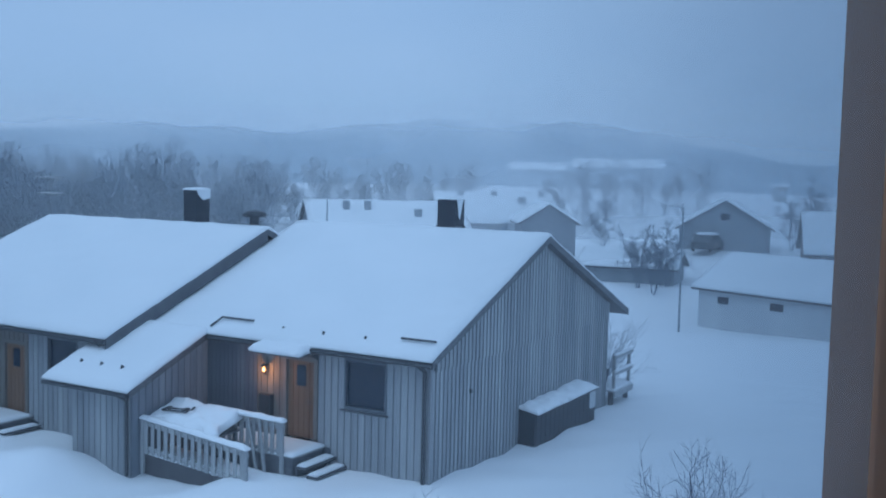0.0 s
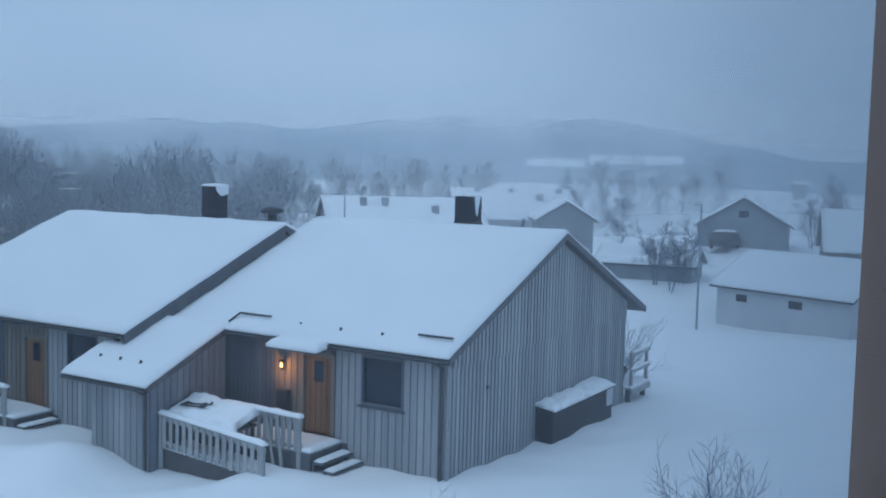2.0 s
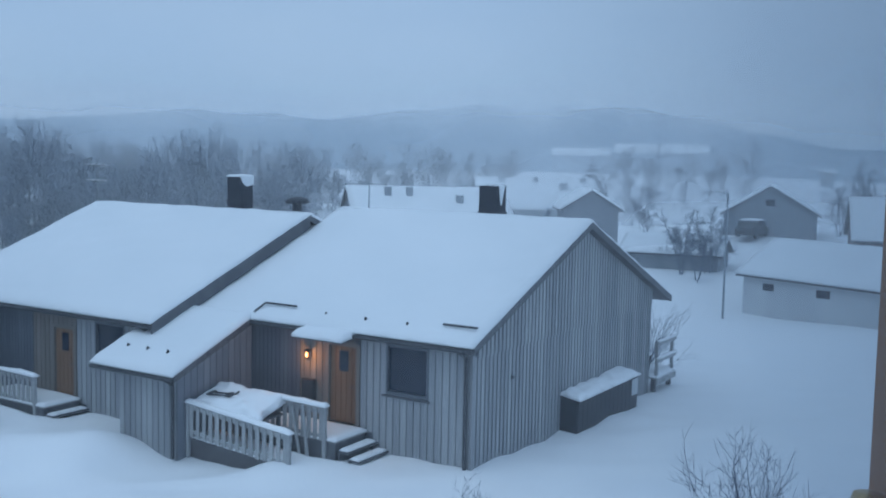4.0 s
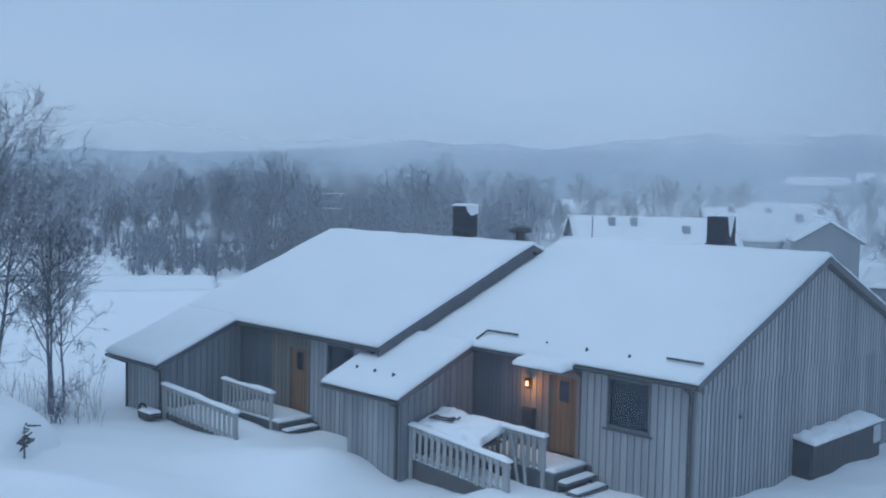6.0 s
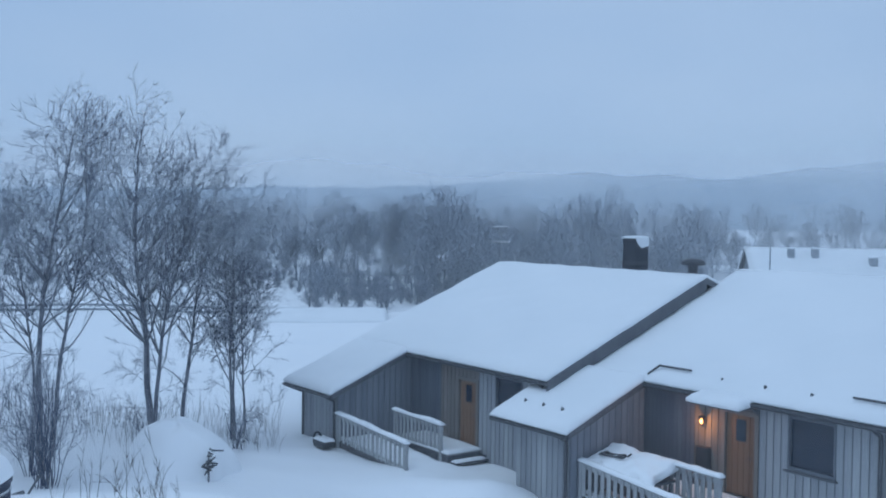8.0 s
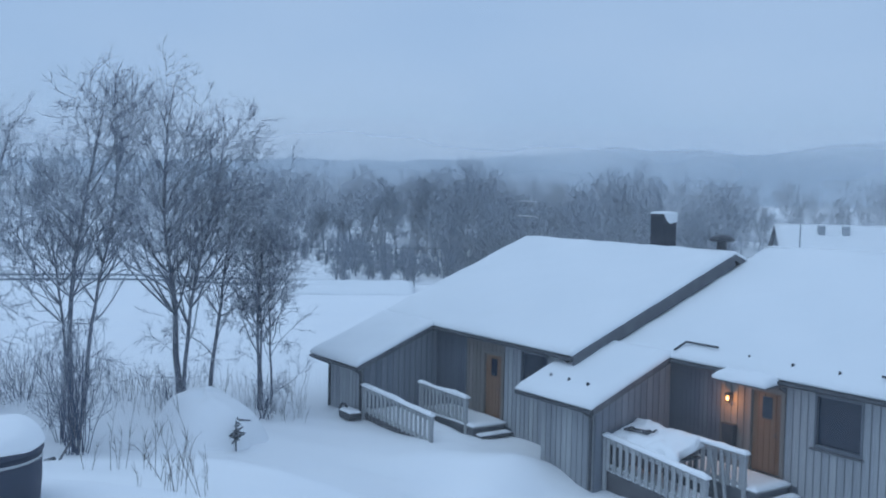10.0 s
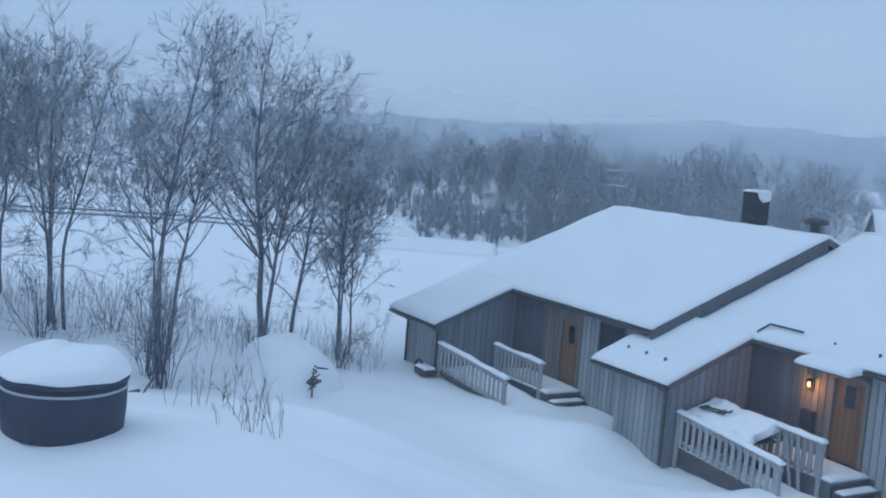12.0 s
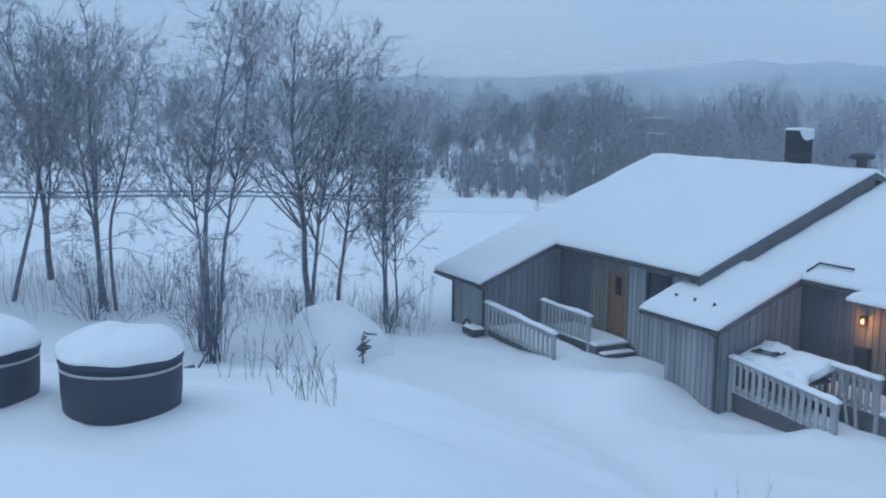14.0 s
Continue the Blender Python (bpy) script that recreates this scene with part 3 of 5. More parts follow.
def wall_lamp():
    w = thing("wall_lamp", (-5.22, 0.34, 2.28), "lit wall lantern with a warm bulb", "lamp")
    part("back_plate", boxed(-0.05, 0.05, -0.02, 0.01, -0.1, 0.12, bevel=0.006), METAL, w)
    part("arm", tube(bmesh.new(), (0, -0.02, 0.08), (0, -0.14, 0.12), 0.012), METAL, w)
    part("bulb", smooth(turned(bmesh.new(), [(0.01, -0.07), (0.03, -0.055), (0.036, -0.01), (0.03, 0.03), (0.012, 0.06)], 16, (0, -0.14))), BULB, w, "glowing warm bulb")
    part("cap", turned(bmesh.new(), [(0.1, 0.085), (0.09, 0.1), (0.02, 0.15)], 16, (0, -0.14)), METAL, w)
    part("base", turned(bmesh.new(), [(0.05, -0.14), (0.07, -0.105)], 16, (0, -0.14)), METAL, w)
    lamp = new("porch_light", bpy.data.lights.new("porch_light", "POINT"))
    lamp.data.energy, lamp.data.color, lamp.data.shadow_soft_size = 13.0, (1.0, 0.4, 0.1), 0.06
    lamp.location = (-5.2, 0.02, 2.2)


def letterbox():
    m = thing("letterbox", (-5.2, 0.34, 1.3), "dark metal letterbox on the wall", "letterbox")
    part("case", boxed(-0.19, 0.19, -0.16, 0.01, -0.3, 0.28, bevel=0.015), METAL, m)
    part("lid", boxed(-0.2, 0.2, -0.18, 0.01, 0.283, 0.31, bevel=0.008), METAL, m)


door_hood()
wall_lamp()
letterbox()
solo("wall_vent", boxed(-0.02, 0.03, -0.05, 0.05, -0.05, 0.05, bevel=0.008), METAL, "small dark vent on the gable wall", "vent", at=(-0.185, 2.35, 1.96))


def bin_shed():
    s = thing("bin_shed", (-0.27, 5.35, -0.18), "dark low bin shed against the wall, thick snow on its lid", "bin shed")
    s.scale = (1.0, 0.92, 0.97)
    part("back_panel", boxed(0.0, 0.04, 0, 5.0, -0.3, 1.1), BLACK, s)
    for y in (0, 4.95):
        part("side_panel", prism([(0.04, -0.3), (0.56, -0.3), (0.56, 0.98), (0.04, 1.08)], 1, y, y + 0.05), BLACK, s)
    n = 14
    for i in range(n):
        y = 0.05 + 4.9 * i / n
        part("slat", boxed(0.56, 0.59, y + 0.01, y + 4.9 / n - 0.012, -0.3, 0.96), BLACK, s)
    part("front_frame", boxed(0.52, 0.56, 0.05, 4.95, 0.74, 0.86), BLACK, s)
    lid = part("lid", prism([(0.0, 1.1), (0.65, 0.98), (0.65, 1.02), (0.0, 1.14)], 1, -0.04, 5.04), BLACK, s)
    part("lid_snow", snow_sheet(0.0, 0.68, -0.05, 5.05, lambda x, y: 1.145 - 0.185 * x + 0.004, 0.15, 12, 60, 0.14, 0.3, 21, jag=0.22), SNOW, lid, "thick snow")
    part("pale_sheet", boxed(0.594, 0.61, 4.4, 4.95, 0.4, 0.93), PALE_PANEL, s, "pale weathered sheet")
    part("box_handle", tube(bmesh.new(), (0.62, 0.7, 0.3), (0.62, 0.95, 0.3), 0.02), METAL, s)


def back_deck():
    d = thing("back_deck", (-0.3, 12.42, 0.0), "raised wooden deck with a snowy railing behind the house", "deck")
    for i in range(9):
        part("deck_board", boxed(-3.5 + i * 0.43, -3.5 + i * 0.43 + 0.41, 0.0, 1.75, 0.16, 0.22), FENCE, d)
    part("deck_snow", snow_sheet(-3.5, 0.35, 0.0, 1.8, lambda x, y: 0.224, 0.14, 16, 10, 0.03, 0.1, 31), SNOW, d)
    for y in (0.15, 1.65):
        part("support", boxed(0.1, 0.25, y - 0.07, y + 0.07, -0.9, 0.16), DARK_WOOD, d)
        part("post", boxed(0.22, 0.32, y - 0.05, y + 0.05, 0.22, 1.5), FENCE, d)
    part("edge_beam", boxed(0.33, 0.4, -0.05, 1.8, -0.02, 0.2), FENCE, d)
    for z in (0.8, 1.38):
        rail = part("rail", boxed(0.33, 0.37, -0.05, 1.8, z - 0.06, z + 0.08), FENCE, d)
        part("rail_snow", snow_sheet(0.3, 0.42, -0.05, 1.82, lambda x, y: z + 0.083, 0.07, 4, 14, 0.02, 0.05, z), SNOW, rail)
    pl = thing("planter", (-0.65, 13.0, 0.36), "dark planter standing on the deck", "planter")
    part("pot", turned(bmesh.new(), [(0.2, 0), (0.26, 0.5), (0.24, 0.5), (0.2, 0.45)], 16), BLACK, pl)
    part("pot_snow", smooth(turned(bmesh.new(), [(0.24, 0.505), (0.2, 0.6), (0.08, 0.66)], 16)), SNOW, pl)


bin_shed()
back_deck()


def roof_vent(at):
    v = thing("roof_vent", at, "dark mushroom-shaped roof vent dusted with snow", "vent")
    part("stack", tube(bmesh.new(), (0, 0, -0.6), (0, 0, 0.12), 0.16, sides=16), METAL, v)
    part("hood", smooth(turned(bmesh.new(), [(0.36, 0.04), (0.42, 0.1), (0.34, 0.2), (0.12, 0.27)], 20)), METAL, v)


def antenna(at, high):
    a = thing("tv_antenna", at, "thin television antenna with snow on its bars", "antenna")
    part("mast", tube(bmesh.new(), (0, 0, 0), (0, 0, high), 0.014), FENCE, a)
    for z, n in ((high - 0.05, 7), (high - 0.65, 5)):
        boom = part("boom", tube(bmesh.new(), (-0.45, 0.0, z), (0.45, 0.0, z), 0.026), FENCE, a)
        for i in range(n):
            x = -0.42 + 0.84 * i / (n - 1)
            part("element", tube(bmesh.new(), (x, -0.28, z + 0.02), (x, 0.28, z + 0.02), 0.012, sides=5), FENCE, boom)


roof_vent((-10.1, 5.5, RIDGE + 0.15))
antenna((*bearing(51.09, 41.0), 4.6), 2.5)


# ---- underground-waste tanks ----
def tank(at, turn):
    t = thing("waste_tank", at, "round black waste container with a domed cap of snow", "waste container", "waste containers", turn=turn)
    part("body", smooth(turned(bmesh.new(), [(0.6, -0.4), (0.7, -0.06), (0.745, 0.08), (0.765, 0.36), (0.77, 0.72)], 48)), NAVY, t)
    part("rim", turned(bmesh.new(), [(0.765, 0.724), (0.79, 0.73), (0.79, 0.78), (0.775, 0.8)], 48), NAVY, t)
    part("band", turned(bmesh.new(), [(0.755, 0.62), (0.777, 0.63), (0.777, 0.655), (0.76, 0.665)], 48), FENCE, t, "lighter band dusted with snow")
    part("lid", smooth(turned(bmesh.new(), [(0.74, 0.804), (0.7, 0.87), (0.4, 0.97), (0.1, 1.0)], 40)), BLACK, t)
    # snow cap
    b = bmesh.new()
    rows, sides = 14, 44
    rings = []
    for i in range(rows):
        a = i / (rows - 1) * math.pi / 2
        ring = []
        for k in range(sides):
            c = k * math.tau / sides
            r = 0.775 * math.cos(a) ** 0.8 + 0.025 if i < rows - 1 else 0.03
            z = 0.8 + 0.33 * math.sin(a) ** 0.95
            wob = noise.noise((math.cos(c) * 1.6 + at[0], math.sin(c) * 1.6, a * 1.5)) * 0.055
            ring.append(b.verts.new(((r + wob * 0.5) * math.cos(c), (r + wob * 0.5) * math.sin(c), z + wob)))
        rings.append(ring)
    for lo, hi in zip(rings, rings[1:]):
        for k in range(sides):
            j = (k + 1) % sides
            b.faces.new((lo[k], lo[j], hi[j], hi[k]))
    b.faces.new(rings[-1]), b.faces.new(rings[0][::-1])
    part("snow_cap", smooth(b), SNOW, t, "domed cap of fresh snow")
    # a round mark and short bars on the side
    b = bmesh.new()
    for r0, r1 in ((0.085, 0.1), (0.045, 0.055)):
        inner = [b.verts.new((0.762, r0 * math.cos(k * math.tau / 24), 0.2 + r0 * math.sin(k * math.tau / 24))) for k in range(24)]
        outer = [b.verts.new((0.766, r1 * math.cos(k * math.tau / 24), 0.2 + r1 * math.sin(k * math.tau / 24))) for k in range(24)]
        for k in range(24):
            j = (k + 1) % 24
            b.faces.new((inner[k], inner[j], outer[j], outer[k]))
    for z in (0.05, 0.34):
        box(b, 0.755, 0.768, -0.1, 0.1, z, z + 0.02)
    part("round_mark", b, METAL, t, "faint round mark with bars")


tx, ty = bearing(80.95, 13.4)
tank((tx, ty, 3.42), radians(-40))
tx2, ty2 = bearing(88.2, 14.4)
tank((tx2, ty2, 3.42), radians(-30))


# ---- trees ----
def sticks_mesh(name, segs, sides, mat):
    """Many tapering sticks in one mesh. segs: rows of two ends and two radii."""
    a = np.array([s[:3] for s in segs], float)
    q = np.array([s[3:6] for s in segs], float)
    r = np.array([s[6:8] for s in segs], float)
    d = q - a
    d /= np.linalg.norm(d, axis=1)[:, None] + 1e-9
    ref = np.where(np.abs(d[:, 2:3]) > 0.9, np.array([[1.0, 0, 0]]), np.array([[0, 0, 1.0]]))
    u = np.cross(d, ref)
    u /= np.linalg.norm(u, axis=1)[:, None]
    w = np.cross(d, u)
    ang = np.arange(sides) * math.tau / sides
    ring = u[:, None, :] * np.cos(ang)[None, :, None] + w[:, None, :] * np.sin(ang)[None, :, None]
    v = np.concatenate([a[:, None, :] + ring * r[:, 0, None, None], q[:, None, :] + ring * r[:, 1, None, None]], 1).reshape(-1, 3)
    k, n = np.arange(sides), len(segs)
    f = np.stack([k, (k + 1) % sides, sides + (k + 1) % sides, sides + k], 1)[: sides if sides > 2 else 1]
    f = (f[None] + (np.arange(n) * 2 * sides)[:, None, None]).reshape(-1, 4)
    me = bpy.data.meshes.new(name)
    me.from_pydata(v.tolist(), [], f.tolist())
    me.polygons.foreach_set("use_smooth", [True] * len(me.polygons))
    me.materials.append(mat)
    return me


def grow(rng, out, p, d, length, radius, steps, bend, lift, tip=0.3):
    """One wandering stem: adds its sticks to out, returns its joints (place, direction, radius)."""
    joints = []
    p, d = np.array(p, float), np.array(d, float)
    for i in range(steps):
        d = d + rng.normal(0, bend, 3) + np.array((0, 0, lift))
        d /= np.linalg.norm(d)
        q = p + d * length / steps
        r0, r1 = radius * (1 - (1 - tip) * i / steps), radius * (1 - (1 - tip) * (i + 1) / steps)
        out.append((*p, *q, r0, r1))
        p = q
        joints.append((p, d, r1))
    return joints


def side_way(rng, d, spread):
    s = rng.normal(0, 1, 3)
    s -= d * (s @ d)
    s /= np.linalg.norm(s)
    return d * math.cos(spread) + s * math.sin(spread)


def grow_many(rng, p, d, length, radius, steps, bend, lift, tip=0.4):
    """Many wandering sticks at once. Returns their rows and their joints (place, direction)."""
    rows, places, ways = [], [], []
    p, d = p.copy(), d.copy()
    for i in range(steps):
        d = d + rng.normal(0, bend, d.shape) + np.array((0, 0, 1.0)) * np.reshape(lift, (-1, 1))
        d /= np.linalg.norm(d, axis=1)[:, None]
        q = p + d * (length / steps)[:, None]
        r0, r1 = radius * (1 - (1 - tip) * i / steps), radius * (1 - (1 - tip) * (i + 1) / steps)
        rows.append(np.concatenate([p, q, r0[:, None], r1[:, None]], 1))
        p = q
        places.append(p), ways.append(d)
    return np.concatenate(rows), np.stack(places, 1), np.stack(ways, 1)


def side_ways(rng, d, low, high):
    s = rng.normal(0, 1, d.shape)
    s -= d * (s * d).sum(1)[:, None]
    s /= np.linalg.norm(s, axis=1)[:, None] + 1e-9
    a = rng.uniform(low, high, len(d))[:, None]
    return d * np.cos(a) + s * np.sin(a)


def birch_sticks(seed, high, limbs, subs, twigs, stems=1, lean=0.05, girth=0.0135, twig_r=0.006, droop=0.0, wide=0.2, splay=0.2, bends=7, bows=3, crown=0.42, bare=0.12, skirt=0, tufts=0, twig=0.4):
    """The sticks of a leafless birch, thick ones and twigs. Limbs rise from the stem and fill an oval crown; skirt: low drooping branches."""
    rng = np.random.default_rng(seed)
    thick, at, way, rad, span, hang = [], [], [], [], [], []
    for s in range(stems):
        h = high * (1 if s == 0 else rng.uniform(0.72, 0.96))
        d0 = np.array((rng.normal(0, lean), rng.normal(0, lean), 1.0)) if s == 0 else np.array((rng.normal(0, splay), rng.normal(0, splay), 1.0))
        base = (0, 0, -0.4) if s == 0 else (rng.normal(0, 0.25), rng.normal(0, 0.25), -0.4)
        trunk = grow(rng, thick, base, d0 / np.linalg.norm(d0), h * 0.95 + 0.3, h * girth * (1 if s == 0 else 0.75), 16, 0.045, 0.015, 0.08)
        for i in range(limbs + skirt):
            th, low = i * 2.399 + rng.uniform(-0.4, 0.4), i >= limbs
            if low:
                rho, tz = h * rng.uniform(0.08, 0.2), h * rng.uniform(0.1, 0.42)
                zs = min(tz + rng.uniform(-0.05, 0.03) * h, 0.45 * h)
            else:
                ph = math.asin(rng.uniform(-0.35, 0.99))
                full = rng.uniform(0.3, 1.0) ** 0.4
                rho, tz = h * wide * math.cos(ph) ** 0.75 * full, h * (1 - crown) + h * crown * math.sin(ph) * full
                zs = min(max(tz - rho * rng.uniform(0.6, 1.3) - 0.02 * h, bare * h), 0.93 * h)
            p, d, r = trunk[min(15, max(1, int(zs / h * 16)))]
            axis = trunk[min(15, max(0, int(tz / h * 16)))][0]
            aim = np.array((axis[0] + rho * math.cos(th), axis[1] + rho * math.sin(th), tz)) - p
            reach = float(np.linalg.norm(aim)) + 0.01
            d = aim / reach - np.array((0, 0, 0.1 if not low else -0.15))
            limb = grow(rng, thick, p, d / np.linalg.norm(d), reach, max(0.009, min(r * 0.5, reach * 0.011)), bends, 0.12, 0.03 if not low else -0.05, 0.22)
            for j in range(subs):
                k = min(bends - 1, int((0.2 + 0.8 * rng.uniform() ** 0.8) * bends))
                at.append(limb[k][0]), way.append(limb[k][1]), rad.append(max(twig_r * 1.4, limb[k][2] * 0.55))
                span.append(min(reach, 0.3 * h) * rng.uniform(0.14, 0.36) + 0.022 * h)
                hang.append(0.03 - droop if not low else -0.12)
        for j in range(subs * 4):
            k = trunk[15 - j % 7]
            at.append(k[0]), way.append(k[1]), rad.append(twig_r * 1.6), span.append(rng.uniform(0.05, 0.1) * h), hang.append(0.03)
    at, way, rad, span, hang = np.array(at), np.array(way), np.array(rad), np.array(span), np.array(hang)
    sub, places, ways = grow_many(rng, at, side_ways(rng, way, 0.45, 1.05), span, rad, bows, 0.22, hang, 0.5)
    n = len(at)
    who, k = np.repeat(np.arange(n), twigs), rng.integers(0, bows, n * twigs)
    length = rng.uniform(0.5, 1.1, n * twigs) * twig * high / 10
    fine, fp, fw = grow_many(rng, places[who, k], side_ways(rng, ways[who, k], 0.3, 0.95), length, np.full(n * twigs, twig_r), 2, 0.2, hang[who] * 1.3, 0.55)
    thin = [sub, fine]
    if tufts:
        who = np.repeat(np.arange(n * twigs), tufts)
        last, _, _ = grow_many(rng, fp[who, 0], side_ways(rng, fw[who, 0], 0.4, 1.0), length[who] * rng.uniform(0.3, 0.6, len(who)), np.full(len(who), twig_r * 0.75), 1, 0.1, hang[who // (twigs * tufts)], 0.6)
        thin.append(last)
    return thick, np.concatenate(thin)


def birch(at, label, turn=0.0, **shape):
    t = thing("birch_tree", at, label, "tree", "birch trees", turn=turn)
    thick, thin = birch_sticks(**shape)
    for name, segs, sides, mat in (("trunk", thick, 6, BIRCH), ("crown", thin, 3, TWIG)):
        ob = new(name, sticks_mesh(name, segs, sides, mat))
        ob.parent = t
    return t


def planted(az, d, sink=0.0):
    x, y = bearing(az, d)
    return x, y, height(x, y) - sink


birch(planted(87.4, 33), "leaning leafless birch with snow along its stems", seed=3, high=10.2, limbs=30, subs=6, twigs=6, tufts=1, stems=3, lean=0.16, girth=0.012, splay=0.22, wide=0.17, skirt=2)
birch(planted(84.4, 35.5), "leafless birch with fine snowy twigs", seed=5, high=10.4, limbs=43, subs=6, twigs=6, tufts=1, stems=2, wide=0.165, splay=0.1, girth=0.011, skirt=3)
birch(planted(81.6, 33.5), "many-stemmed leafless birch with snowy branches", seed=8, high=10.0, limbs=23, subs=6, twigs=6, tufts=1, stems=4, girth=0.0095, wide=0.15, splay=0.14, skirt=2)
birch(planted(76.1, 29), "tall leafless birch with a thicket at its foot", seed=13, high=10.2, limbs=34, subs=6, twigs=6, tufts=1, stems=3, girth=0.0098, splay=0.09, wide=0.18, crown=0.36, skirt=3)
birch(planted(70.4, 34), "broad leafless birch with arching limbs", seed=22, high=10.9, limbs=62, subs=6, twigs=6, tufts=1, stems=2, girth=0.0115, wide=0.25, splay=0.1, crown=0.37, bare=0.22, skirt=3)
birch(planted(69.0, 35.0), "slanting leafless birch stem", seed=24, high=7.9, limbs=30, subs=6, twigs=6, tufts=1, stems=1, lean=0.12, wide=0.195, girth=0.011, skirt=3)
birch(planted(66.2, 34), "smaller leafless birch with drooping twigs", seed=34, high=7.5, limbs=32, subs=6, twigs=6, tufts=1, stems=3, girth=0.0098, droop=0.02, wide=0.195, crown=0.42, bare=0.05, splay=0.12, skirt=3)
birch(planted(90.5, 34), "leafless birch with fine snowy twigs", seed=40, high=10.2, limbs=27, subs=6, twigs=6, tufts=1, stems=3, wide=0.17, girth=0.011, skirt=2)


def shrub(at, seed, high, stems, label, mat=TWIG, fork=4, r=0.012, spread=0.55):
    rng = np.random.default_rng(seed)
    segs = []
    for s in range(stems):
        d = np.array((rng.normal(0, spread), rng.normal(0, spread), 1.0))
        j = grow(rng, segs, (rng.normal(0, 0.12), rng.normal(0, 0.12), -0.2), d / np.linalg.norm(d), high * rng.uniform(0.7, 1.1), r, 6, 0.1, 0.06, 0.3)
        for k in range(fork):
            p, dd, rr = j[min(5, 1 + int(rng.uniform() * 5))]
            t2 = grow(rng, segs, p, side_way(rng, dd, rng.uniform(0.4, 0.8)), high * rng.uniform(0.2, 0.45), max(0.005, rr * 0.6), 3, 0.12, 0.05, 0.4)
            for q in range(2):
                grow(rng, segs, t2[q][0], side_way(rng, t2[q][1], 0.6), high * rng.uniform(0.1, 0.2), 0.0045, 2, 0.1, 0.02, 0.5)
    ob = new("shrub", sticks_mesh("shrub", segs, 4, mat))
    ob.location = at
    return tagged(ob, label, "shrub", "bare shrubs")


shrub(planted(75.9, 27.5), 50, 3.0, 26, "dense thicket of bare stems at a birch's foot", r=0.015, fork=7, spread=0.13)
shrub(planted(76.6, 28.5), 51, 2.2, 14, "dense thicket of bare stems at a birch's foot", r=0.013, fork=6, spread=0.22)
shrub(planted(82.3, 31.5), 52, 2.2, 15, "dense thicket of bare snowy stems", r=0.015, fork=6, spread=0.4)
shrub(planted(71.0, 32), 53, 1.7, 12, "low thicket of bare snowy stems", r=0.014, fork=6, spread=0.45)
shrub(planted(66.0, 32), 54, 1.4, 12, "low thicket of bare snowy stems", r=0.014, fork=6, spread=0.4)
shrub(planted(78.8, 33), 57, 1.8, 12, "low thicket of bare snowy stems", r=0.014, fork=6, spread=0.5)
sx, sy = bearing(14.7, 17.3)
shrub((sx, sy, height(sx, sy)), 55, 1.95, 18, "bare garden shrub standing in the snow", r=0.015, fork=11, spread=0.36)
sx, sy = bearing(30.0, 18.3)
shrub((sx, sy, height(sx, sy)), 56, 1.15, 12, "bare shrub tips poking out of the snow", r=0.01, fork=4, spread=0.5)
shrub((-1.6, 15.5, -0.5), 58, 2.6, 22, "bare snowy shrub behind the house", fork=6, r=0.016, mat=HAZED_TWIG)


def stalks(name, label, spots, seed, tall, r, branches=0):
    rng = np.random.default_rng(seed)
    segs = []
    for az0, az1, d0, d1, n in spots:
        for i in range(n):
            x, y = bearing(rng.uniform(az0, az1), rng.uniform(d0, d1))
            d = np.array((rng.normal(0, 0.16), rng.normal(0, 0.16), 1.0))
            long = tall * rng.uniform(0.4, 1.15)
            j = grow(rng, segs, (x, y, height(x, y) - 0.15), d / np.linalg.norm(d), long, r, 5, 0.07, 0.0, 0.4)
            for k in range(branches):
                q, way, rr = j[1 + int(rng.uniform() * 4)]
                grow(rng, segs, q, side_way(rng, way, rng.uniform(0.3, 0.6)), long * rng.uniform(0.12, 0.35), r * 0.6, 2, 0.1, 0.05, 0.5)
    ob = new(name, sticks_mesh(name, segs, 3, STRAW))
    tagged(ob, label, "grass", kind="stuff")


stalks("dead_stalks", "dead weed stalks sticking out of the snow", [(68.8, 73.0, 18.5, 20.5, 18), (72.0, 74.4, 20, 21.8, 8), (75.0, 79.0, 19.0, 21.0, 4)], 60, 1.35, 0.0085, 6)
stalks("tall_grass", "tall dead grass along the edge of the thicket", [(63.5, 92.0, 31.5, 38.0, 900)], 61, 1.0, 0.007)
stalks("lawn_stalks", "a few thin stalks poking through the snow", [(44.0, 48.0, 15.5, 17.0, 10), (33.0, 36.0, 16.5, 18.0, 9)], 62, 0.85, 0.006, 3)

# snow-covered heap with dead brushwood at one side
mx, my = bearing(69.2, 29.2)
mz = height(mx, my)
b = bmesh.new()
rings = []
for i in range(14):
    far_out = 1 - i / 13.5
    ring = []
    for k in range(44):
        c = k * math.tau / 44
        wob = noise.noise((math.cos(c) * 1.4, math.sin(c) * 1.4, far_out * 2)) * 0.25
        r = (1.75 + wob * 1.6) * far_out
        ring.append(b.verts.new((r * math.cos(c), r * 0.8 * math.sin(c), -0.3 + 1.75 * (1 - far_out ** 2.8) ** 0.9 + wob * 0.6 + noise.noise((r * math.cos(c) * 2.2, r * math.sin(c) * 2.2, 3)) * 0.07)))
    rings.append(ring)
for lo, hi in zip(rings, rings[1:]):
    for k in range(44):
        j = (k + 1) % 44
        b.faces.new((lo[k], lo[j], hi[j], hi[k]))
b.faces.new(rings[-1])
heap = solo("snow_heap", smooth(b), SNOW, "rounded heap buried under deep snow", "heap", at=(mx, my, mz))
heap.rotation_euler = (0, 0, radians(60))
rng0 = np.random.default_rng(70)
segs = []
